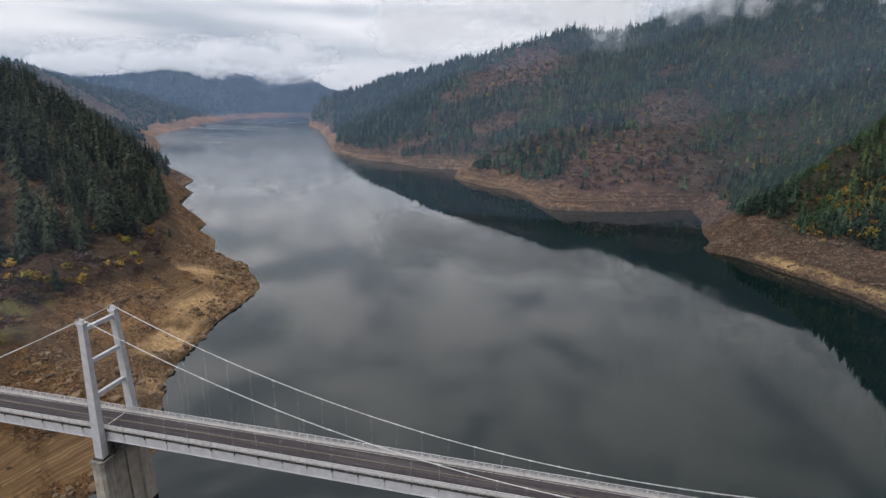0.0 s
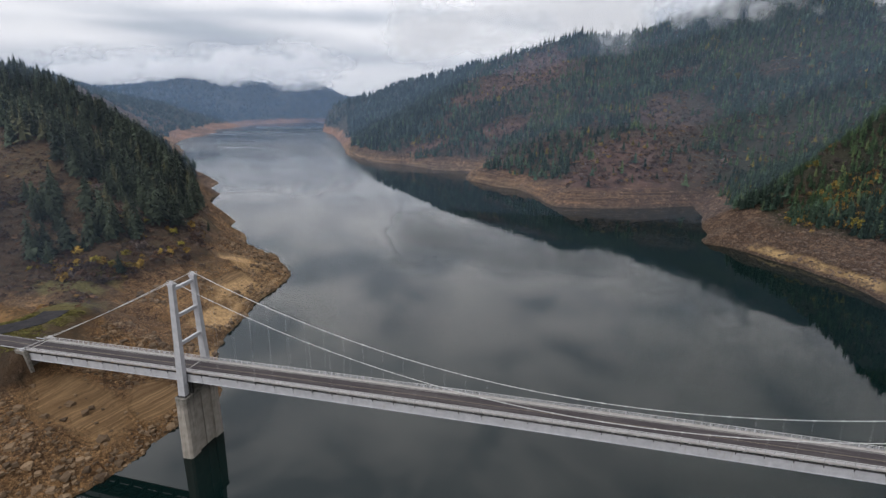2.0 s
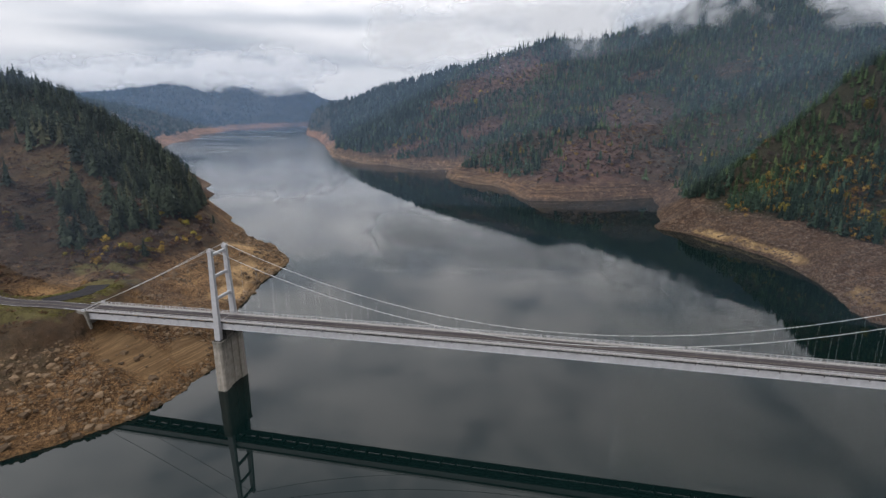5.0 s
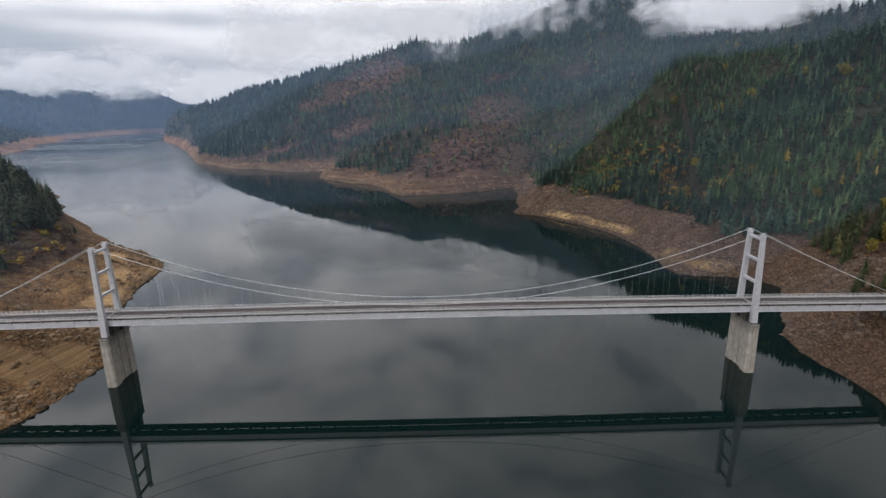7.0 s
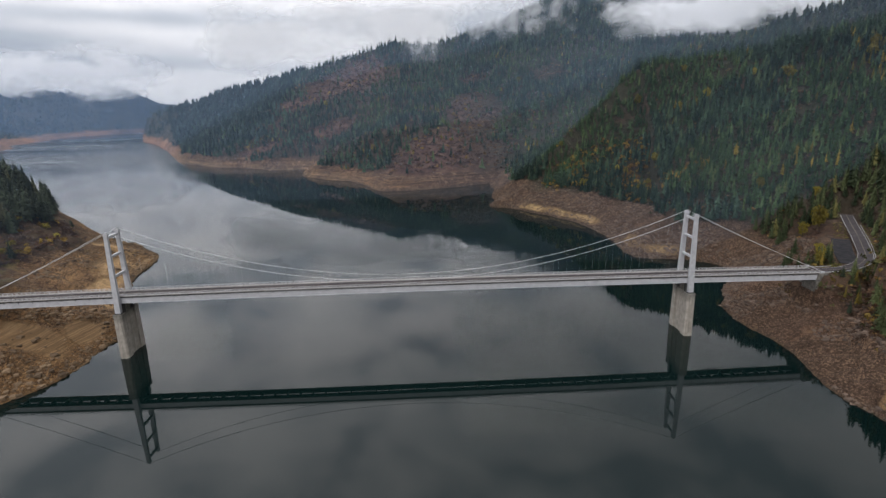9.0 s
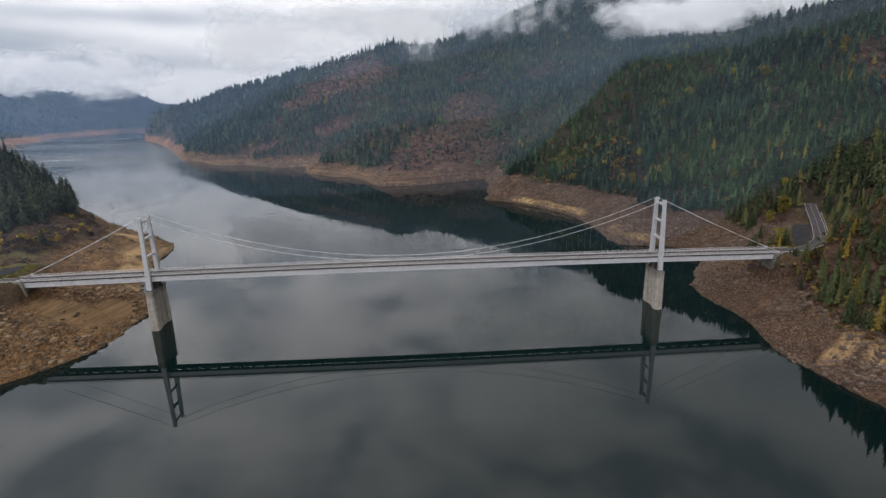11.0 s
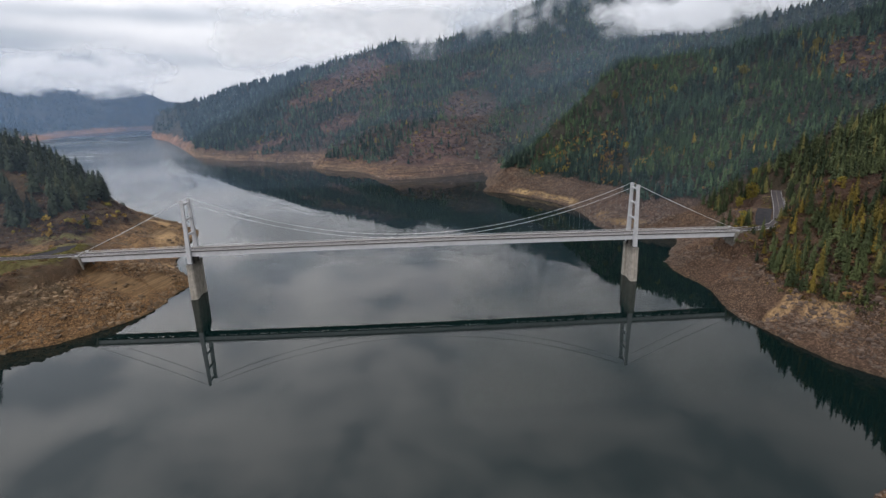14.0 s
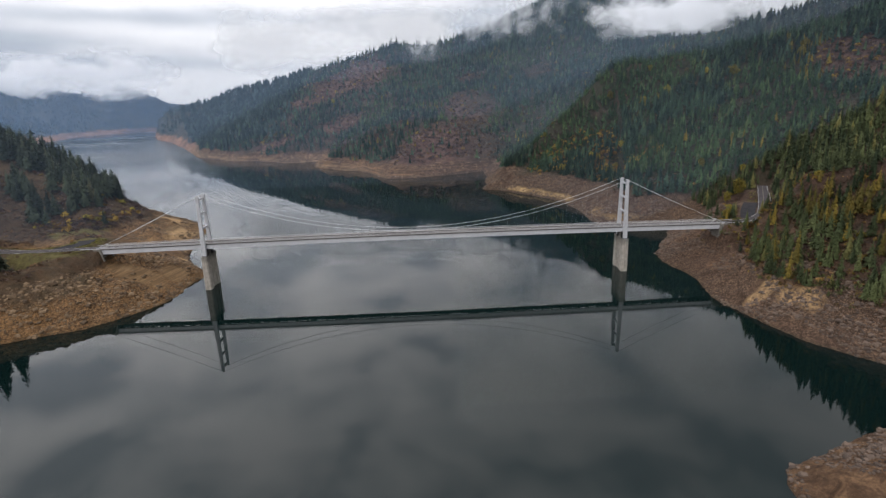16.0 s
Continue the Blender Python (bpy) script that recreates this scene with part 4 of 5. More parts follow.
def build_abutment(x, s):
    """The end of the bridge: bearing shelf, wing walls and the cables' anchor blocks."""
    ab = part("abutment", box((min(x, x + s * 3), -5.6, 18), (max(x, x + s * 3), 5.6, 34.7), 0.1), SHADED, bridge, "concrete abutment coloured dark for shade, with cable anchor blocks")
    part("bearing_shelf", box((min(x - s * 2.2, x), -5.6, 18), (max(x - s * 2.2, x), 5.6, 31.2), 0.1), SHADED, ab)
    for side in (-1, 1):
        y = side * 6.3
        ring0 = [(x - s * 3.4, y - 0.7, 26.4), (x - s * 2.0, y - 0.7, 25.8), (x - s * 2.0, y + 0.7, 25.8), (x - s * 3.4, y + 0.7, 26.4)]
        ring1 = [(x - s * 1.6, y - 0.8, 35.5), (x + s * 3.6, y - 0.8, 35.8), (x + s * 3.6, y + 0.8, 35.8), (x - s * 1.6, y + 0.8, 35.5)]
        if s < 0:
            ring0, ring1 = ring0[::-1], ring1[::-1]
        # the eastern anchor blocks also take the colour with shade painted in
        part("anchor_block", add_prism(bmesh.new(), ring0, ring1), CONCRETE if s < 0 else SHADED, ab)
        part("anchor_shoe", box((x + s * 0.2 - 0.9, y - 0.45, 35.5), (x + s * 0.2 + 0.9, y + 0.45, 36.6), 0.1), STEEL, ab)
    return ab


build_abutment(END, 1)
build_abutment(-END, -1)


def guardrail(line, side):
    """A W-beam barrier on posts beside the road."""
    pts = []
    for a, b in zip(line, line[1:]):
        a, b = Vector(a), Vector(b)
        n = Vector((-(b - a).y, (b - a).x, 0)).normalized() * side
        steps = max(int((b - a).length / 4), 1)
        pts += [a + (b - a) * j / steps + n for j in range(steps)]
    thing = tagged(new("guardrail"), "galvanised steel guardrail beside the road", "guardrail")
    bm = bmesh.new()
    for dz in (0.55, 0.72):
        add_tube(bm, [(p.x, p.y, p.z + dz) for p in pts], 0.1, 5)
    part("rail", bm, STEEL, thing)
    bm = box((-0.09, -0.09, -0.6), (0.09, 0.09, 0.8))
    post = part("post", bm, BARK, thing)
    post.matrix_basis = pose(*pts[0])
    for p in pts[1:]:
        share(post, pose(*p))
    return thing


guardrail([(END + 2, 0, 34.9), (256, 2, 34.8), (272, 10, 35.0), (285, 22, 35.6), (296, 38, 36.8), (311, 62, 38.8), (325, 86, 41.0)], -5.0)
guardrail([(-END - 2, 0, 34.9), (-254, 0.8, 34.6)], 5.0)
guardrail([(END + 2, 0, 34.9), (256, 2, 34.8)], 5.0)
guardrail([(-END - 2, 0, 34.9), (-248, 0.5, 34.7)], -5.0)

# ---------------------------------------------------------------- woods
rng = np.random.default_rng(7)


def conifer_shape(layers, spokes, slim, droop, seed, gap=0.0):
    """Unit-high conifer: ragged whorls of boughs, as verts and triangles."""
    r = np.random.default_rng(seed)
    verts, tris = [], []
    for k in range(layers):
        f = k / layers
        z0 = 0.10 + 0.86 * f
        rad = slim * (1 - f) ** 0.85 * r.uniform(0.7, 1.2) + 0.012
        top = min(z0 + 0.86 / layers * r.uniform(1.5, 2.1), 1.0) if k < layers - 1 else 1.0
        base = len(verts)
        verts.append((r.normal(0, 0.006), r.normal(0, 0.006), top))
        turn = r.uniform(0, 6.28)
        for j in range(spokes):
            a = turn + 2 * math.pi * j / spokes + r.normal(0, 0.12)
            q = rad * (1.0 if j % 2 == 0 else 0.6) * r.uniform(0.7, 1.25)
            verts.append((q * math.cos(a), q * math.sin(a), z0 - droop * q + r.normal(0, 0.22 / layers)))
        for j in range(spokes):
            if gap and r.random() < gap:
                continue
            tris.append((base, base + 1 + j, base + 1 + (j + 1) % spokes))
    return np.array(verts), np.array(tris)


def tuft_shape(tufts, slim, card, seed, blunt=0.8):
    """Unit-high conifer: small drooping tufts over a dark inner cone, with an uneven, lobed outline."""
    r = np.random.default_rng(seed)
    ring = [(0.55 * slim * math.cos(a), 0.55 * slim * math.sin(a), 0.10) for a in np.arange(5) * 2 * math.pi / 5]
    verts, tris = [(0, 0, 0.88)] + ring, [(0, 1 + j, 1 + (j + 1) % 5) for j in range(5)]
    lobe, twist = r.uniform(0, 6.28, 3), r.uniform(-7, 7, 2)
    for _ in range(tufts):
        f, a = 1 - math.sqrt(r.random()), r.uniform(0, 6.28)
        uneven = 0.86 + 0.17 * math.sin(2 * a + lobe[0] + twist[0] * f) + 0.13 * math.sin(3 * a + lobe[1] + twist[1] * f) + 0.12 * math.sin(23 * f + lobe[2])
        q = (slim * (1 - f) ** blunt * uneven + 0.01) * r.uniform(0.55, 1.08)
        c, z = card * (0.5 + 0.6 * (1 - f)) * r.uniform(0.6, 1.35), 0.07 + 0.91 * f
        co, si, b = math.cos(a), math.sin(a), len(verts)
        w, back = c * r.uniform(0.35, 0.6), q - 0.5 * c
        verts += [(co * (q + 0.5 * c), si * (q + 0.5 * c), z - c * r.uniform(0.2, 0.75)),
                  (co * back - si * w, si * back + co * w, z + c * r.uniform(0.0, 0.35)), (co * back + si * w, si * back - co * w, z + c * r.uniform(0.0, 0.35))]
        tris.append((b, b + 1, b + 2))
    b = len(verts)
    verts += [(0.014, 0, 0.90), (-0.009, 0.012, 0.90), (-0.008, -0.012, 0.90), (0, 0, 1.0)]
    tris += [(b, b + 1, b + 3), (b + 1, b + 2, b + 3), (b + 2, b, b + 3)]
    return np.array(verts), np.array(tris)


def clump_shape(seed, lumps=1, card=0.17):
    """Unit-high leafy bush: ragged tufts of small leaf cards in a lobed mass."""
    r = np.random.default_rng(seed)
    verts, tris = [], []
    for _ in range(lumps):
        for k in range(9):
            a, e = r.uniform(0, 6.28), r.uniform(0.1, 1.3)
            c = np.array((math.cos(a) * math.cos(e) * 0.42, math.sin(a) * math.cos(e) * 0.42, 0.25 + 0.6 * math.sin(e) * r.uniform(0.6, 1)))
            for _ in range(2):
                base = len(verts)
                for _ in range(3):
                    verts.append(tuple(c + r.normal(0, card, 3)))
                tris.append((base, base + 1, base + 2))
    return np.array(verts), np.array(tris)


def broom_shape(seed, tufts=70, card=0.05):
    """Unit-high round-crowned tree: many small leaf tufts with gaps."""
    r = np.random.default_rng(seed)
    verts, tris = [], []
    for _ in range(tufts):
        d = r.normal(0, 1, 3)
        d /= np.linalg.norm(d)
        c = np.array((0, 0, 0.6)) + d * np.array((0.27, 0.27, 0.37)) * r.uniform(0.5, 1.05)
        for _ in range(2):
            base = len(verts)
            for _ in range(3):
                verts.append(tuple(c + r.normal(0, card, 3)))
            tris.append((base, base + 1, base + 2))
    return np.array(verts), np.array(tris)


def stone_shape(seed):
    r = np.random.default_rng(seed)
    v = np.array([(-1, -1, -.5), (1, -1, -.5), (1, 1, -.5), (-1, 1, -.5), (-.8, -.7, .6), (.7, -.8, .5), (.8, .6, .7), (-.6, .8, .55)]) * 0.5
    v = v * r.uniform(0.6, 1.25, v.shape)
    q = [(0, 1, 5, 4), (1, 2, 6, 5), (2, 3, 7, 6), (3, 0, 4, 7), (4, 5, 6, 7)]
    return v, np.array([t for a, b, c, d in q for t in ((a, b, c), (a, c, d))])


def scatter(shapes, places, sizes, widths, tilt=0.0):
    """Many turned and scaled copies of the shapes, joined into arrays."""
    pick, turn = rng.integers(0, len(shapes), len(places)), rng.uniform(0, 6.28, len(places))
    lean = rng.normal(0, tilt, (len(places), 2)) if tilt else np.zeros((len(places), 2))
    all_v, all_t, all_c, at = [], [], [], 0
    tone = rng.random(len(places))
    for k, (v, t) in enumerate(shapes):
        sel = np.where(pick == k)[0]
        if not len(sel):
            continue
        c, s = np.cos(turn[sel])[:, None], np.sin(turn[sel])[:, None]
        h, w = sizes[sel][:, None], (sizes[sel] * widths[sel])[:, None]
        x, y, z = (v[:, 0] * c - v[:, 1] * s) * w, (v[:, 0] * s + v[:, 1] * c) * w, v[:, 2] * h
        x, y = x + z * lean[sel][:, :1], y + z * lean[sel][:, 1:]
        out = np.stack([x, y, z], -1) + places[sel][:, None, :]
        all_v.append(out.reshape(-1, 3))
        all_t.append((t[None] + (np.arange(len(sel)) * len(v))[:, None, None] + at).reshape(-1, 3))
        all_c.append(np.repeat(tone[sel], len(v)))
        at += out.shape[0] * out.shape[1]
    return np.concatenate(all_v), np.concatenate(all_t), np.concatenate(all_c)


def sow(x0, x1, y0, y1, spacing, seed):
    """Jittered points on dry land above the bare bank: place, height of ground, distance from shore."""
    r = np.random.default_rng(seed)
    gx, gy = np.meshgrid(np.arange(x0, x1, spacing), np.arange(y0, y1, spacing))
    x = gx.ravel() + r.uniform(-0.95, 0.95, gx.size) * spacing
    y = gy.ravel() + r.uniform(-0.95, 0.95, gy.size) * spacing
    z, ds = land(x, y)
    clear = np.full(x.shape, 1e9)
    for line in ROADS:
        clear = np.minimum(clear, to_line(x, y, line)[0])
    keep = (z > np.where(y > 500, 21, np.where(x > 0, np.where(y < 49, 21, 25), 30)) + np.where(y < 49, 11, 12) * fbm(x, y, 60, 3, 31)) & (ds > 12) & (clear > 9) & ~((np.abs(y) < 13) & (np.abs(x) < 250))
    return np.stack([x, y, z], 1)[keep], r


def outside(p, rings):
    """True where no clearing (x, y, half-widths) lies; ragged edges."""
    ok = np.ones(len(p), bool)
    rag = 0.5 * fbm(p[:, 0], p[:, 1], 45, 3, 97)
    for x, y, rx, ry in rings:
        ok &= np.hypot((p[:, 0] - x) / rx, (p[:, 1] - y) / ry) + rag > 1
    return ok


def bare_mask(p, size, cut, seed, octaves=3):
    return fbm(p[:, 0], p[:, 1], size, octaves, seed) > cut


FIRS_NEAR = [tuft_shape(150, 0.15 + 0.014 * s, 0.085, s) for s in range(6)]
FIRS_MID = [tuft_shape(54, 0.16 + 0.016 * s, 0.125, 20 + s) for s in range(6)]
FIRS_FAR = [tuft_shape(24, 0.17 + 0.018 * s, 0.17, 40 + s) for s in range(5)]
FIRS_HAZE = [conifer_shape(2, 6, 0.24, 0.2, 60 + s) for s in range(3)]
BUSHES = [clump_shape(80 + s) for s in range(5)]
STONES = [stone_shape(90 + s) for s in range(6)]


def heights(r, n, a, b):
    return a + (b - a) * r.beta(2.0, 2.2, n)


def woods(name, shapes, p, r, lo, hi, material, label, slim=(0.85, 1.25)):
    h = heights(r, len(p), lo, hi)
    v, t, tint = scatter(shapes, p - np.array((0, 0, 0.4)), h, r.uniform(*slim, len(p)), 0.015)
    return tagged(bulk(name, v, t, material, tint=tint), label, "forest", kind="stuff")


SAPLING = foliage("young_fir_needles", (0.027, 0.050, 0.026), (0.076, 0.116, 0.050), (0.092, 0.110, 0.045), 0.5)
# the hill on the far bank of the bridge: close-grown firs, thinner on the left
p, r = sow(105, 1020, 147, 640, 5.1, 101)
crest = np.interp(p[:, 0], (140, 318, 418, 468, 566, 800, 1020), (456, 489, 402, 354, 331, 327, 360))
near = (p[:, 1] < crest + np.interp(p[:, 0], (200, 300, 420, 520), (110, 130, 90, 40))) & ((p[:, 0] < 640) | (p[:, 1] > crest - 72))
p = p[near]
GLADES = [(520, 238, 34, 66), (258, 318, 20, 34), (271, 186, 15, 12), (212, 455, 20, 18), (394, 246, 15, 9)]
glade = ~outside(p, GLADES)
p = p[(bare_mask(p, 55, -0.46, 59) | (r.random(len(p)) < 0.4)) & (~glade | (r.random(len(p)) < 0.14))]
gold = ((fbm(p[:, 0], p[:, 1], 60, 3, 61) > 0.3) & (r.random(len(p)) < 0.05)) | (~outside(p, [(500, 275, 40, 60)]) & (r.random(len(p)) < 0.35))
young = fbm(p[:, 0], p[:, 1], 110, 3, 77) > 0.12
woods("fir_forest", FIRS_MID, p[~gold & ~young], r, 8, 23, FIR, "dense dark green fir forest on the steep hillside", (0.95, 1.35))
woods("fir_forest", FIRS_MID, p[~gold & young], r, 7, 17, SAPLING, "younger light green firs on the steep hillside", (0.95, 1.4))
woods("larch_stand", FIRS_MID, p[gold], r, 8, 18, LARCH, "scattered golden autumn larches among the firs", (0.9, 1.3))

p, r = sow(560, 1150, 470, 960, 13.0, 107)
woods("fir_forest", FIRS_FAR, p, r, 14, 26, FIR_DARK, "dark fir forest on the high shoulder behind", (1.3, 1.8))

# the long hill beyond the bend: firs in patches with open red-brown brush between
p, r = sow(-690, 1260, 514, 1515, 8.0, 102)
p = p[(p[:, 0] < np.minimum(1.07 * p[:, 1], 0.6 * p[:, 1] + 260)) & (p[:, 1] < 1460)]
TONGUE = [(152, 1372), (43, 1103), (-12, 908), (-69, 749), (-95, 690)]
gap = ~outside(p, OPEN) & (to_line(p[:, 0], p[:, 1], TONGUE)[0] > 38 + 30 * fbm(p[:, 0], p[:, 1], 60, 3, 55))
thin = fbm(p[:, 0], p[:, 1], 120, 4, 53) < -0.22
upper = (p[:, 0] > 30) & (p[:, 1] > 860)
keep = np.where(gap, 0.07, np.where(thin & ~upper, 0.55, 0.97))
p = p[r.random(len(p)) < keep]
gold = r.random(len(p)) < np.where(fbm(p[:, 0], p[:, 1], 70, 2, 63) > 0.22, 0.16, 0.006)
light = ~gold & (fbm(p[:, 0], p[:, 1], 90, 3, 65) > 0.18)
woods("fir_forest", FIRS_FAR, p[~gold & ~light], r, 9, 23, FIR, "patchy dark fir forest on the far hill", (1.0, 1.4))
woods("fir_forest", FIRS_FAR, p[light], r, 8, 19, SAPLING, "lighter green young firs on the far hill")
woods("larch_stand", FIRS_FAR, p[gold], r, 7, 15, LARCH, "few golden larches on the far hill", (1.2, 1.8))
# tall old firs that stand out along the crest
q = np.stack([r.uniform(-240, 240, 46), np.interp(r.random(46), (0, 1), (1395, 1450))], 1)
q = np.concatenate([q, [(193, 1240), (197, 1262), (203, 1290), (188, 1228)]])
woods("fir_forest", FIRS_FAR, np.column_stack([q, land(q[:, 0], q[:, 1])[0]]), r, 22, 38, FIR_DARK, "tall old firs along the crest", (0.5, 0.8))

# the left bank's hill
p, r = sow(-880, -245, 74, 558, 8.1, 103)
p = p[outside(p, [(-388, 156, 34, 13), (-430, 172, 26, 14), (-349, 130, 10, 14), (-295, 130, 14, 30)])]
edge = np.interp(-p[:, 0], (304, 349, 406, 456, 690), (249, 209, 195, 195, 245)) + 41 * fbm(p[:, 0], p[:, 1], 40, 3, 57)
grove = ~outside(p, [(-345, 176, 26, 19), (-372, 152, 12, 14), (-318, 123, 12, 12), (-400, 176, 18, 12), (-368, 131, 20, 14), (-398, 157, 20, 14), (-320, 144, 10, 8)])
p = p[((p[:, 1] > edge) & (r.random(len(p)) < 0.8)) | (grove & (r.random(len(p)) < 0.7)) | (r.random(len(p)) < 0.025)]
GROVES = [(-338, 105), (-343, 110), (-330, 100), (-318, 105), (-322, 110), (-336, 139), (-342, 144), (-330, 148), (-326, 135), (-372, 131), (-380, 125), (-365, 121), (-390, 139), (-352, 116), (-312, 156), (-318, 164), (-306, 168), (-391, 145), (-396, 149), (-333, 91), (-340, 88), (-346, 92), (-338, 96), (-309, 131), (-314, 136)]
grove = np.array(GROVES, float) + r.uniform(-3, 3, (len(GROVES), 2))
p = np.concatenate([np.column_stack([grove, land(grove[:, 0], grove[:, 1])[0]]), p])
near_left = (p[:, 0] > -440) & (p[:, 1] < 284)
left_trees = p[near_left]
woods("fir_forest", FIRS_MID, p[~near_left], r, 16, 36, FIR_DARK, "dark fir forest on the left bank ridge")

# the spur by the bridge's end
p, r = sow(215, 520, -271, 139, 5.7, 104)
p = p[bare_mask(p, 60, -0.34, 67) | (p[:, 1] < -49) | (p[:, 0] > 318)]
p = p[outside(p, [(297, 75, 24, 30), (280, 49, 16, 18)])]
near_right = (p[:, 0] < 285) & (p[:, 1] > -123) & (p[:, 1] < 49)
near_right[np.where(near_right)[0][230:]] = False
right_trees = p[near_right]
gold = (fbm(p[:, 0], p[:, 1], 40, 3, 71) > -0.05) & (r.random(len(p)) < np.interp(p[:, 2], (38, 56), (0.1, 0.6))) & (p[:, 1] < 5) & (p[:, 2] < 130)
back = p[:, 0] > 350
woods("fir_forest", FIRS_NEAR, p[~near_right & ~gold & ~back], r, 8, 20, FIR_WARM, "green firs on the spur above the bridge's end")
woods("fir_forest", FIRS_MID, p[~near_right & ~gold & back], r, 11, 25, FIR_WARM, "green firs high on the spur")
woods("larch_stand", FIRS_NEAR, p[~near_right & gold], r, 8, 22, LARCH, "golden larches on the spur above the bridge's end")

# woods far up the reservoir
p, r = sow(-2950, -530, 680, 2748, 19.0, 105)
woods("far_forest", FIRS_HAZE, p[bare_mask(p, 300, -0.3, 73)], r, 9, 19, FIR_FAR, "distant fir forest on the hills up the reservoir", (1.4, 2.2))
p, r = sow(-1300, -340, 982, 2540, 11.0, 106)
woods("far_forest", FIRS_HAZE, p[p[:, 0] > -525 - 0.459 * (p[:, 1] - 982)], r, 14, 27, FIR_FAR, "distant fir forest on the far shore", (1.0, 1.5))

# brush on the open slopes
for box_xy, spacing, size, seed in (((-500, -225, -115, 338), 3.8, (0.6, 2.6), 201), ((205, 360, -246, 49), 3.3, (0.9, 3.6), 205), ((195, 570, 49, 441), 6.3, (0.8, 3.2), 202),
                                    ((-320, 630, 514, 982), 7.4, (2.0, 5.5), 203), ((-400, 220, 968, 1409), 9.3, (2.5, 6.0), 204)):
    p, r = sow(*box_xy, spacing, seed)
    p = p[r.random(len(p)) < np.where((p[:, 1] > 560) & outside(p, OPEN), 0.25, 0.75)]
    v, t, tint = scatter(BUSHES, p - np.array((0, 0, 0.2)), heights(r, len(p), *size), r.uniform(1.2, 2.4, len(p)))
    tagged(bulk("brush", v, t, BRUSH, tint=tint), "rust-brown autumn brush on the open slope", "brush", kind="stuff")
    p = p[r.random(len(p)) < 0.4] + np.array((2.0, 1.5, 0))
    v, t, tint = scatter(BUSHES, p - np.array((0, 0, 0.6)), heights(r, len(p), *size) * 1.3, r.uniform(0.8, 1.4, len(p)))
    tagged(bulk("thicket", v, t, THICKET, tint=tint), "leafless grey-brown thicket on the open slope", "brush", kind="stuff")


# round autumn trees and grey leafless ones in the openings of the two hills
ROUND = [broom_shape(560 + k, 26, 0.085) for k in range(4)]
AMBER = foliage("amber_autumn_leaves", (0.17, 0.095, 0.028), (0.34, 0.23, 0.05), None, 0.3)
for area, spacing, spots_, chance, seed in (((-420, 460, 540, 1380), 11.0, OPEN, (0.55, 0.10), 771), ((140, 560, 150, 500), 9.0, GLADES, (0.6, 0.02), 773)):
    p, r = sow(*area, spacing, seed)
    p = p[r.random(len(p)) < np.where(outside(p, spots_), chance[1], chance[0])]
    tone = r.random(len(p)) + 0.25 * fbm(p[:, 0], p[:, 1], 60, 3, 775)
    for pick, mat, lo, hi, text in ((tone < 0.62, THICKET, 4, 9, "grey leafless trees in the forest's openings"), ((tone >= 0.62) & (tone < 0.9), BRUSH, 3, 8, "rust-brown trees in the forest's openings"),
                                    (tone >= 0.9, AMBER, 4, 10, "yellow and orange autumn trees among the firs")):
        v, t, tint = scatter(ROUND, p[pick] - np.array((0, 0, 0.8)), heights(r, pick.sum(), lo, hi), r.uniform(1.0, 1.7, pick.sum()))
        tagged(bulk("autumn_trees", v, t, mat, tint=tint), text, "trees", kind="stuff")


def lone_tree(name, shape, trunk_r, crown_mat, label, category):
    """A tree of its own: trunk and crown, one unit high."""
    root = tagged(new(name), label, category, group="trees near the bridge")
    v, t = shape
    crown = bulk("crown", v, t, crown_mat)
    crown.parent = root
    bm = bmesh.new()
    add_prism(bm, [(trunk_r * math.cos(a), trunk_r * math.sin(a), -0.05) for a in np.arange(6) * math.pi / 3],
              [(0.002 * math.cos(a), 0.002 * math.sin(a), 0.93) for a in np.arange(6) * math.pi / 3])
    part("trunk", bm, BARK, root)
    return root


fir_kinds = [lone_tree("fir_tree", tuft_shape(300, 0.21 + 0.03 * (s % 3), 0.085, 300 + s, 0.75 + 0.12 * (s % 2)), 0.014, FIR_DARK, "tall dark green fir on the bank above the lake", "tree") for s in range(5)]
warm_kinds = [lone_tree("fir_tree", tuft_shape(280, 0.16 + 0.028 * (s % 3), 0.07, 340 + s), 0.013, FIR_WARM, "olive green fir on the spur above the lake", "tree") for s in range(4)]
larch_kinds = [lone_tree("larch_tree", tuft_shape(240, 0.15, 0.07, 320 + s), 0.012, LARCH, "slender golden larch on the bank above the lake", "tree") for s in range(3)]


def plant(kinds, spots, lo, hi, r, more=False):
    """Copies first; then the pattern trees themselves take the last spots."""
    poses = []
    for q in spots:
        h = r.uniform(lo, hi)
        w = h * r.uniform(0.9, 1.2)
        poses.append(Matrix.LocRotScale(Vector(q), Euler((0, 0, r.uniform(0, 6.28))), Vector((w, w, h))))
    if more:
        # the pattern trees stand already: size the copies against them
        for k, m in enumerate(poses):
            kind = kinds[k % len(kinds)]
            copy_thing(kind, m @ Matrix.Diagonal((*[1 / v for v in kind.scale], 1)))
        return
    for k, m in enumerate(poses[len(kinds):]):
        copy_thing(kinds[k % len(kinds)], m)
    for kind, m in zip(kinds, poses):
        kind.matrix_basis = m


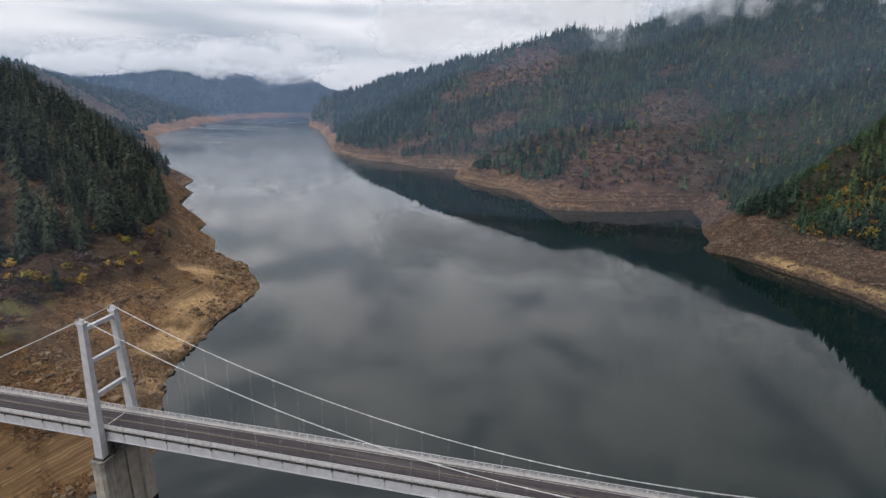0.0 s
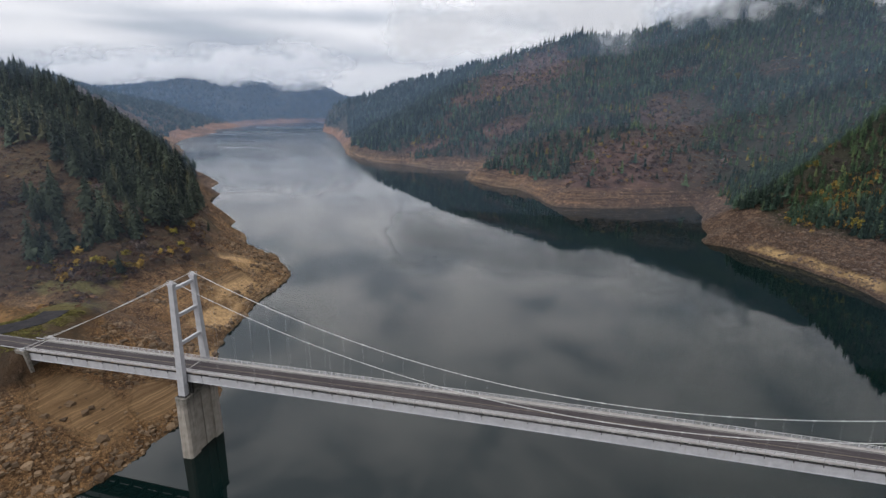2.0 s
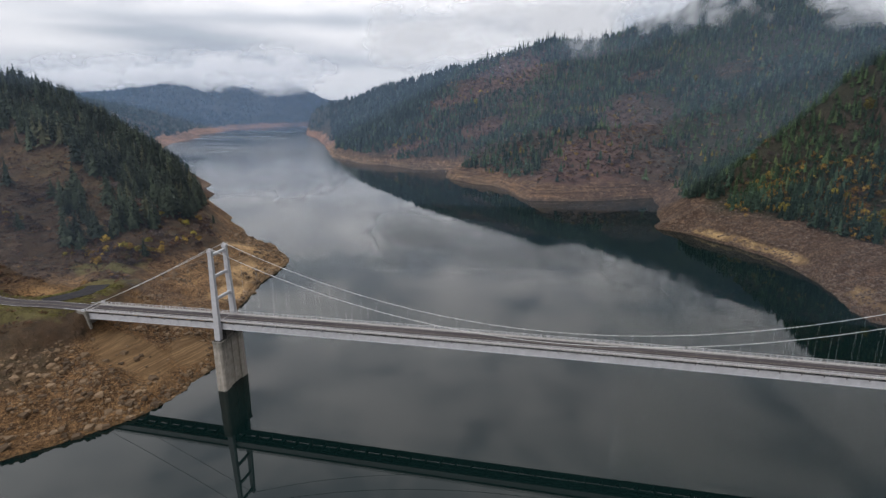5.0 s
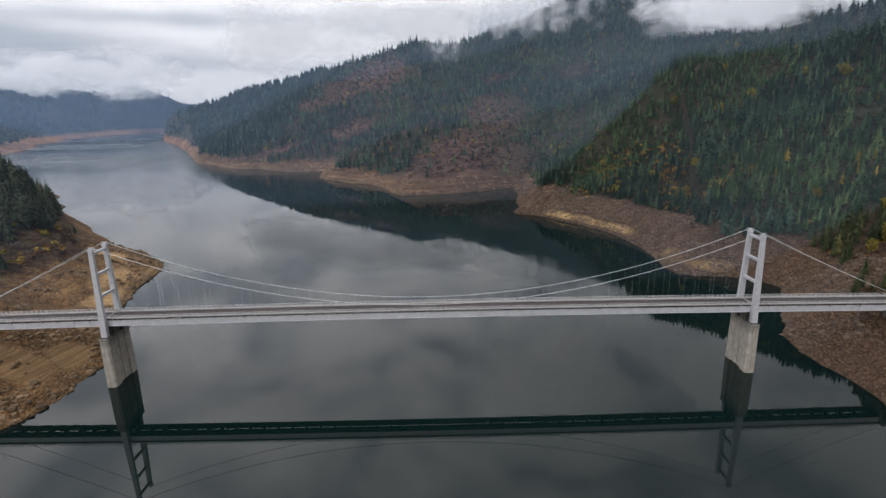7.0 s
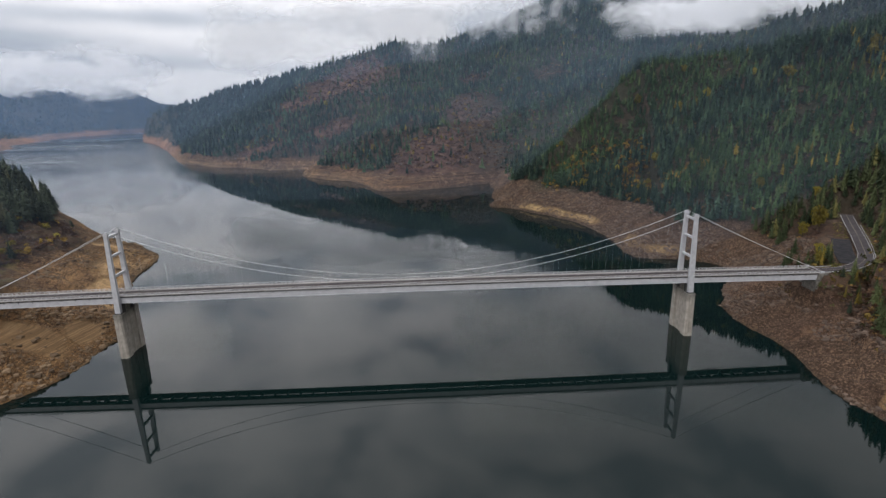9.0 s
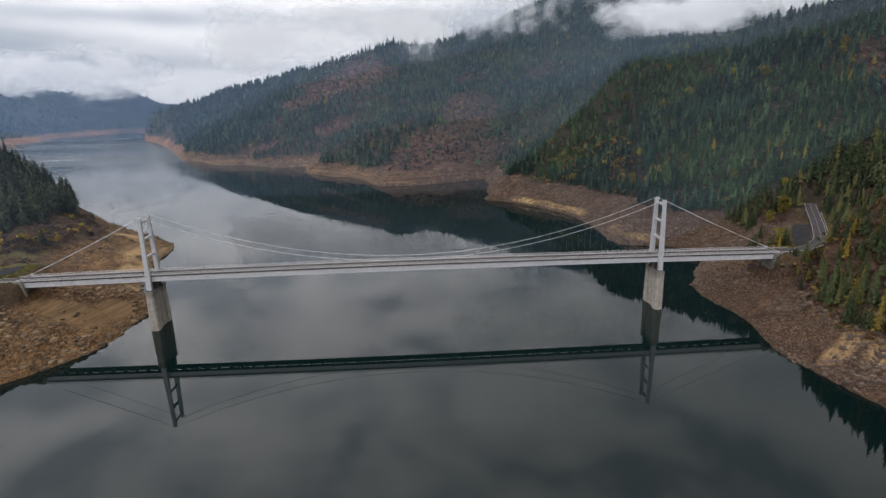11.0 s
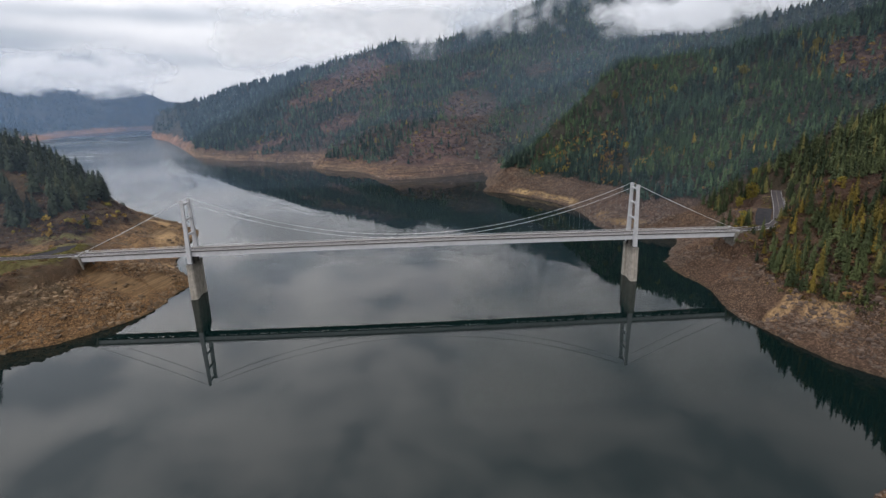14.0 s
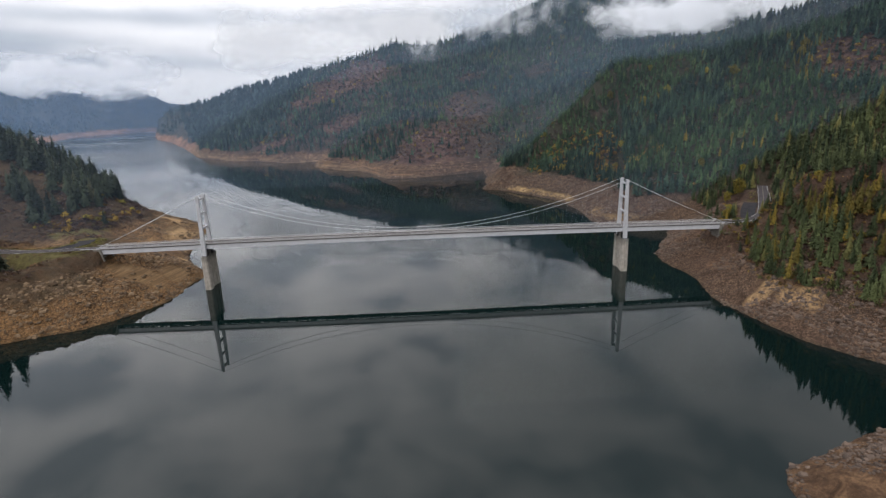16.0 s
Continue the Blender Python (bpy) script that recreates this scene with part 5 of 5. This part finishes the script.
r = np.random.default_rng(11)
left_trees = left_trees[:215]
turn = r.random(len(right_trees)) < np.interp(right_trees[:, 2], (38, 56), (0.05, 0.42))
lower = right_trees[:, 1] > -37
plant(fir_kinds, left_trees, 13, 32, r)
plant(warm_kinds, right_trees[~turn & ~lower], 8, 20, r)
plant(warm_kinds, right_trees[~turn & lower], 6, 13, r, True)
plant(larch_kinds, right_trees[turn & ~lower], 9, 23, r)
plant(larch_kinds, right_trees[turn & lower], 7, 15, r, True)

# ---------------------------------------------------------------- rubble on the bare banks


def sow_bank(x0, x1, y0, y1, n, seed):
    r = np.random.default_rng(seed)
    x, y = r.uniform(x0, x1, n), r.uniform(y0, y1, n)
    z, ds = land(x, y)
    clear = np.full(x.shape, 1e9)
    for line in ROADS:
        clear = np.minimum(clear, to_line(x, y, line)[0])
    even = ~outside(np.stack([x, y], 1), SILT) & (r.random(n) < 0.93)
    keep = ~even & (z > WATER - 0.5) & (z < np.where(x < 0, 25, 30)) & (ds > -1.5) & (clear > 8) & (fbm(x, y, 35, 3, 83) > -0.2)
    return np.stack([x, y, z], 1)[keep], r


for area, n, seed in (((-310, -165, -107, 271), 22000, 401), ((180, 300, -213, 107), 26000, 402), ((95, 260, 107, 412), 20000, 404), ((110, 210, -283, -208), 5000, 403)):
    p, r = sow_bank(*area, n, seed)
    size = 0.35 + 0.75 * r.random(len(p)) ** 2 + np.where(p[:, 0] < 0, 2.4, 1.8) * r.random(len(p)) ** 8
    v, t, tint = scatter(STONES, p, size, r.uniform(0.9, 1.6, len(p)))
    tagged(bulk("shore_rubble", v, t, ROCK, tint=tint), "broken brown and grey rock strewn on the bare bank", "rocks", kind="stuff")


# ---------------------------------------------------------------- single bright trees and bushes
GOLD = foliage("yellow_autumn_leaves", (0.16, 0.13, 0.026), (0.29, 0.235, 0.045), None, 0.5)
GRASS = foliage("roadside_grass", (0.105, 0.098, 0.032), (0.20, 0.178, 0.055), None, 0.4)
cottonwoods = [lone_tree("cottonwood_tree", broom_shape(500 + k, 160), 0.03, GOLD, "round yellow autumn cottonwood beside the road", "tree") for k in range(2)]
r = np.random.default_rng(12)
spots = [(307, 95), (298, 98), (257, 22), (250, 15), (263, 33)]
spots = np.array([(x, y, float(land([x], [y])[0][0])) for x, y in spots])
plant(cottonwoods, spots[2:], 9, 12, r)
plant(cottonwoods, spots[:1], 21, 22, r, True)
plant(cottonwoods, spots[1:2], 13, 14, r, True)
q = np.array([(353, 428), (397, 349), (417, 318), (421, 315), (349, 359), (298, 437), (323, 370), (203, 455), (246, 355), (253, 346), (248, 284), (314, 182),
              (335, 138), (489, 292), (494, 298), (484, 288), (206, 358), (270, 306), (262, 300), (-212, 1080), (230, 936), (-204, 1046)], float)
plant(cottonwoods, np.column_stack([q, land(q[:, 0], q[:, 1])[0] - 0.5]), 9, 17, r, True)
shrubs = [lone_tree("yellow_shrub", clump_shape(520 + k, 3), 0.05, (GOLD, AMBER, AMBER)[k], ("yellow", "amber", "orange")[k] + " autumn shrub on the slope above the road", "shrub") for k in range(3)]
q = np.stack([r.uniform(-345, -262, 10), r.uniform(70, 155, 10)], 1)
q = np.concatenate([q, [(-303, 163), (-306, 160), (-324, 206), (-313, 91), (-316, 93), (-288, 97), (-291, 95), (-323, 101), (-276, 120), (-326, 148), (-316, 153), (-305, 74), (-309, 76), (-300, 158), (-320, 203), (-302, 88), (-298, 90), (-295, 92), (-290, 95), (-286, 101), (-282, 106), (-284, 134), (-288, 138), (-311, 84), (-319, 86)]])
q = np.concatenate([q, np.stack([r.uniform(225, 300, 25), r.uniform(-115, -16, 25)], 1)])
zq = land(q[:, 0], q[:, 1])[0]
spots = np.column_stack([q, zq])[zq > 31]
plant(shrubs, spots, 2.6, 5.8, r)
# clustered thickets on the western slope
RICH = [clump_shape(740 + s, 4, 0.085) for s in range(4)]
p, r = sow(-430, -240, 41, 245, 3.2, 731)
band = ~outside(p, [(-300, 82, 16, 8), (-285, 93, 16, 8), (-330, 89, 20, 10), (-292, 123, 16, 12)])
p = p[((fbm(p[:, 0], p[:, 1], 30, 3, 733) > 0.0) | band) & (p[:, 2] > 29)]
band = ~outside(p, [(-298, 82, 12, 7), (-283, 95, 10, 6), (-330, 87, 12, 7)])
tone = r.random(len(p)) + 0.5 * fbm(p[:, 0], p[:, 1], 25, 2, 735) + 0.35 * band
for pick, mat, text in ((tone < 0.55, THICKET, "leafless grey-brown thicket on the western slope"), ((tone >= 0.55) & (tone < 1.06), BRUSH, "rust-brown thicket on the western slope"),
                        (tone >= 1.06, foliage("amber_thicket_leaves", (0.14, 0.092, 0.030), (0.25, 0.17, 0.045), None, 0.3), "amber and orange thicket on the western slope")):
    v, t, tint = scatter(RICH, p[pick] - np.array((0, 0, 0.5)), r.uniform(2.0, 5.2, pick.sum()), r.uniform(0.9, 1.5, pick.sum()))
    tagged(bulk("thicket", v, t, mat, tint=tint), text, "brush", kind="stuff")
# rust and amber scrub in the high glade of the wooded hill
p, r = sow(488, 556, 225, 316, 4.2, 741)
p = p[r.random(len(p)) < 0.7]
tone = r.random(len(p)) + 0.5 * fbm(p[:, 0], p[:, 1], 25, 2, 743)
for pick, mat, text in ((tone < 0.45, BRUSH, "rust-brown scrub in the high glade"), ((tone >= 0.45) & (tone < 0.75), THICKET, "leafless grey-brown scrub in the high glade"), (tone >= 0.75, AMBER, "amber scrub in the high glade")):
    v, t, tint = scatter(RICH, p[pick] - np.array((0, 0, 0.5)), r.uniform(2.0, 5.5, pick.sum()), r.uniform(0.9, 1.4, pick.sum()))
    tagged(bulk("scrub", v, t, mat, tint=tint), text, "brush", kind="stuff")
# mixed undergrowth along the lower edge of the spur's trees
p, r = sow(212, 330, -230, 33, 3.8, 711)
p = p[(p[:, 2] < 62) & (r.random(len(p)) < 0.8)]
low = p[p[:, 2] < 46] - np.array((1.0, 0, 0)) * r.uniform(2, 18, (p[:, 2] < 46).sum())[:, None]
low[:, 2] = land(low[:, 0], low[:, 1])[0]
p = np.concatenate([p, low[low[:, 2] > 15]])
tone = r.random(len(p))
for pick, mat, text in ((tone < 0.5, foliage("olive_undergrowth", (0.045, 0.050, 0.022), (0.105, 0.105, 0.042), None, 0.4), "olive green undergrowth below the spur's trees"),
                        (tone > 0.78, foliage("amber_undergrowth", (0.11, 0.075, 0.025), (0.22, 0.15, 0.04), None, 0.4), "amber autumn undergrowth below the spur's trees")):
    v, t, tint = scatter(BUSHES, p[pick] - np.array((0, 0, 0.3)), r.uniform(1.5, 5.0, pick.sum()), r.uniform(0.7, 1.2, pick.sum()))
    tagged(bulk("undergrowth", v, t, mat, tint=tint), text, "shrubs", kind="stuff")
# orange and yellow shrubs low on the wooded hill
p, r = sow(158, 305, 245, 427, 6.2, 701)
p = p[(p[:, 2] < 80) & (fbm(p[:, 0], p[:, 1], 35, 2, 703) > -0.08)]
v, t, tint = scatter(RICH, p, r.uniform(3.0, 8.0, len(p)), r.uniform(0.8, 1.3, len(p)))
tagged(bulk("autumn_shrubs", v, t, foliage("orange_autumn_leaves", (0.15, 0.080, 0.026), (0.30, 0.20, 0.045)), tint=tint), "orange and yellow autumn shrubs low on the hillside", "shrubs", kind="stuff")
p, r = sow(142, 400, 151, 441, 5.6, 721)
v, t, tint = scatter(BUSHES, p, r.uniform(1.8, 5.0, len(p)), r.uniform(0.8, 1.4, len(p)))
tagged(bulk("undergrowth", v, t, foliage("dull_green_undergrowth", (0.028, 0.034, 0.020), (0.066, 0.066, 0.036), (0.13, 0.085, 0.042)), tint=tint), "dull green and brown undergrowth among the firs", "shrubs", kind="stuff")
# young firs and larches round the bridge's far abutment
r = np.random.default_rng(14)
q = np.array([(252, -12), (258, -20), (266, -15), (249, 12), (255, 27), (262, -28), (247, -21), (272, -23), (246, -9), (243, -17), (246, -30), (250, -40), (254, -34), (241, -24), (259, -8)], float)
for k, spot in enumerate(np.column_stack([q, land(q[:, 0], q[:, 1])[0]])):
    h = r.uniform(5, 10)
    grown = fir_kinds[k % 5] if k % 3 else larch_kinds[k % 3]
    copy_thing(grown, Matrix.LocRotScale(Vector(spot), Euler((0, 0, k)), Vector([h / v for v in grown.scale])))
# a few small firs out on the western point
q = np.array([(-314, 213), (-321, 222)], float)
for k, spot in enumerate(np.column_stack([q, land(q[:, 0], q[:, 1])[0]])):
    h = r.uniform(6, 9)
    copy_thing(fir_kinds[k % 5], Matrix.LocRotScale(Vector(spot), Euler((0, 0, k)), Vector([h / v for v in fir_kinds[k % 5].scale])))
# firs on the near bank below the road
q = np.array([(-284, -41), (-292, -51), (-298, -36), (-290, -30), (-303, -48), (-283, -59), (-296, -66), (-306, -23)], float)
for k, spot in enumerate(np.column_stack([q, land(q[:, 0], q[:, 1])[0]])):
    h = r.uniform(21, 33)
    copy_thing(fir_kinds[k % 5], Matrix.LocRotScale(Vector(spot), Euler((0, 0, k)), Vector([h / v for v in fir_kinds[k % 5].scale])))
# grass along the road's edges
for line, half, seed in ((ROADS[0], 4.4, 1), (ROADS[1], 6.0, 2), (ROADS[2], 4.4, 3)):
    r = np.random.default_rng(600 + seed)
    a = np.array(line)
    k = r.integers(0, min(len(a) - 1, 6), 900)
    f = r.random(900)
    c = a[k] + (a[k + 1] - a[k]) * f[:, None]
    d = (a[k + 1] - a[k])[:, :2]
    d = d / np.linalg.norm(d, axis=1)[:, None]
    off = (half + 0.8 + 7 * r.random(900) ** 1.6) * np.where(r.random(900) < 0.5, 1, -1)
    x, y = c[:, 0] - d[:, 1] * off, c[:, 1] + d[:, 0] * off
    clear = np.full(x.shape, 1e9)
    for other, h2 in zip(ROADS, ROAD_HALF):
        clear = np.minimum(clear, to_line(x, y, other)[0] - h2)
    ok = (clear > 0.6) & (np.abs(x) > 243)
    z, _ = land(x[ok], y[ok])
    v, t, tint = scatter(BUSHES, np.stack([x[ok], y[ok], z - 0.1], 1), r.uniform(0.3, 0.8, ok.sum()), r.uniform(1.5, 3.0, ok.sum()))
    tagged(bulk("roadside_grass", v, t, GRASS, tint=tint), "yellow-green grass along the road's edge", "grass", kind="stuff")

# ---------------------------------------------------------------- mist on the hills and sheets that imitate haze


def mist_material(name, density, scale, stretch, cut, colour=(0.97, 0.97, 0.98), soft=0.3, torn=0.9, wide=0.5, curl=0.35):
    """Mist or imitated haze on a sheet: part of the light goes through, the rest is scattered both ways."""
    m = Mat(name)
    m.n.remove(m.b)
    out = m.n["Material Output"]
    gen = m.n.new("ShaderNodeTexCoord").outputs["UV"]
    sep = m.n.new("ShaderNodeSeparateXYZ")
    m.l.new(gen, sep.inputs["Vector"])

    def fade(v, lo, hi):
        a = m.n.new("ShaderNodeMapRange"); a.interpolation_type = "SMOOTHSTEP"
        a.inputs["From Max"].default_value = lo
        m.l.new(v, a.inputs["Value"])
        b = m.n.new("ShaderNodeMapRange"); b.interpolation_type = "SMOOTHSTEP"
        b.inputs["From Min"].default_value, b.inputs["From Max"].default_value = 1 - hi, 1.0
        b.inputs["To Min"].default_value, b.inputs["To Max"].default_value = 1.0, 0.0
        m.l.new(v, b.inputs["Value"])
        return m.math("MULTIPLY", a.outputs["Result"], b.outputs["Result"])

    edge = m.math("MULTIPLY", fade(sep.outputs["X"], soft, soft), fade(sep.outputs["Y"], 0.5, 0.5))
    if scale:
        # torn edges: thin towards the rim, where only the densest puffs remain
        n = m.noise(scale, 5 if curl else 3, 0.5, stretch=stretch, distort=curl)
        n = m.range(n, 0.28, 0.72)
        n = m.math("ADD", n, m.math("MULTIPLY", m.math("SUBTRACT", edge, 1.0), torn))
        fac = m.math("MULTIPLY", m.range(n, cut - 0.16, cut + wide, 0.0, density), m.range(edge, 0.0, 0.3))
    else:
        fac = m.math("MULTIPLY", edge, density)
    clear = m.n.new("ShaderNodeBsdfTransparent")
    a, b = m.n.new("ShaderNodeBsdfDiffuse"), m.n.new("ShaderNodeBsdfTranslucent")
    for s in (a, b):
        s.inputs["Color"].default_value = (*colour, 1)
    both, mixed = m.n.new("ShaderNodeMixShader"), m.n.new("ShaderNodeMixShader")
    m.l.new(a.outputs[0], both.inputs[1]), m.l.new(b.outputs[0], both.inputs[2])
    m.l.new(fac, mixed.inputs["Fac"])
    m.l.new(clear.outputs[0], mixed.inputs[1]), m.l.new(both.outputs[0], mixed.inputs[2])
    m.l.new(mixed.outputs[0], out.inputs["Surface"])
    return m.m


def mist_bank(name, x0, x1, y, z0, z1, lean, material, label, wave=25.0, far=0.0, drop=0.0):
    """A billowing sheet of cloud that leans back over the slope, or a flat one imitating haze."""
    nx, nz = 24, 8
    gx, gz = np.meshgrid(np.linspace(x0, x1, nx), np.linspace(0, 1, nz))
    px, pz = gx.ravel(), z0 + (z1 - z0) * gz.ravel()
    along = (px - x0) / (x1 - x0)
    pz = pz - drop * along
    py = y - far * along + lean * gz.ravel() + wave * fbm(px, pz * 3, 180, 2, 91)
    return sheet(name, px, py, pz, along, gz.ravel(), nx, nz, material, label)


WISP = mist_material("drifting_mist", 0.97, 0.011, (1, 1, 1.5), 0.0, (0.90, 0.91, 0.94), soft=0.3, torn=1.0)
THIN = mist_material("thin_mist", 0.85, 0.021, (1, 1, 1.1), 0.1, (0.90, 0.91, 0.94), soft=0.4, torn=0.8, wide=1.0, curl=0.3)
FAINT = mist_material("faint_mist", 0.5, 0.024, (1, 1, 1.1), 0.15, (0.90, 0.91, 0.94), soft=0.5, torn=0.9, wide=0.8, curl=0.7)
BANK = mist_material("low_cloud", 0.98, 0.0042, (1, 1, 2.4), 0.0, soft=0.2, torn=0.9, curl=0.0)


def sheet(name, px, py, pz, u, v, nx, nz, material, label):
    """A sheet of mist over a grid of points, with u across and v up."""
    i = (np.arange(nz - 1)[:, None] * nx + np.arange(nx - 1)).ravel()
    ob = bulk(name, np.stack([px, py, pz], 1), np.stack([i, i + 1, i + nx + 1, i + nx], 1), material, True)
    uv = ob.data.uv_layers.new(name="across")
    k = np.zeros(len(ob.data.loops), np.int32)
    ob.data.loops.foreach_get("vertex_index", k)
    uv.data.foreach_set("uv", np.stack([u, v], 1)[k].astype(np.float32).ravel())
    ob.visible_shadow = False
    return tagged(ob, label, "cloud", kind="stuff")


def mist_veil(x0, x1, low, high, before, material, label):
    """Mist that hangs before the long hill's slope between two heights."""
    nx, nz = 40, 10
    xs, ys = np.linspace(x0, x1, nx), np.arange(820.0, 1500.0, 10.0)
    gx, gy = np.meshgrid(xs, ys)
    slope = np.maximum.accumulate(land(gx.ravel(), gy.ravel())[0].reshape(gx.shape), axis=0)
    foot = np.array([np.interp(low + 20, slope[:, k] + 0.01 * np.arange(len(ys)), ys) for k in range(nx)])
    foot = np.convolve(np.pad(foot, 6, mode="edge"), np.ones(13) / 13, "valid")
    v = np.linspace(0, 1, nz)
    px, pz = np.repeat(xs[None], nz, 0), np.repeat((low + (high - low) * v)[:, None], nx, 1)
    py = np.repeat(foot[None], nz, 0) - before + 0.25 * (pz - low) + 14 * fbm(px, pz * 2, 90, 2, 93)
    return sheet("mist", px.ravel(), py.ravel(), pz.ravel(), ((px - x0) / (x1 - x0)).ravel(), np.repeat(v, nx), nx, nz, material, label)


for before in (10, 45):
    mist_veil(300, 1080, 222, 372, before, WISP, "torn white mist clinging to the hilltop")
mist_veil(20, 470, 262, 425, 12, THIN, "thin mist drifting along the crest")
mist_veil(-75, 120, 205, 325, 12, FAINT, "small torn wisp of mist on the upper slope")
mist_bank("mist", -729, 260, 1515, 165, 470, 50, BANK, "low white cloud behind the hill's shoulder")
mist_bank("low_cloud", -3505, -1032, 2602, 110, 430, 50, BANK, "low white cloud resting on the distant hills")
mist_bank("low_cloud", -3515, -1032, 2561, 100, 480, 50, BANK, "low white cloud resting on the distant hills")
# flat tinted sheets added across the valley to imitate haze and lift dark slopes
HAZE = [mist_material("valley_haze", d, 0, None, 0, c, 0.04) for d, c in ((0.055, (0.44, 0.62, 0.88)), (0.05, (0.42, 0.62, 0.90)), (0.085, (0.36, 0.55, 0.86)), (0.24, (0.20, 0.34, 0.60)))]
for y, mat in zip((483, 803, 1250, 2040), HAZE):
    mist_bank("haze", -4200, 2400, y, -420, 620, 0, mat, "see-through blue sheet imitating haze in the valley", 0)
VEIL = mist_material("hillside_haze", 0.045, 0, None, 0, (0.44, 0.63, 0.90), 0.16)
mist_bank("haze", 40, 1600, 141, -330, 460, 0, VEIL, "see-through blue sheet imitating haze before the wooded hill", 0)
mist_bank("haze", -1500, -120, 46, -330, 460, 0, VEIL, "see-through blue sheet imitating haze before the western hill", 0)
# one more sheet, added to lighten the hill behind
SIDE_SHEET = mist_material("side_valley_haze", 0.035, 0, None, 0, (0.44, 0.63, 0.90), 0.2)
mist_bank("haze", 60, 1400, 642, -260, 560, 0, SIDE_SHEET, "see-through blue sheet imitating haze behind the wooded hill", 0)
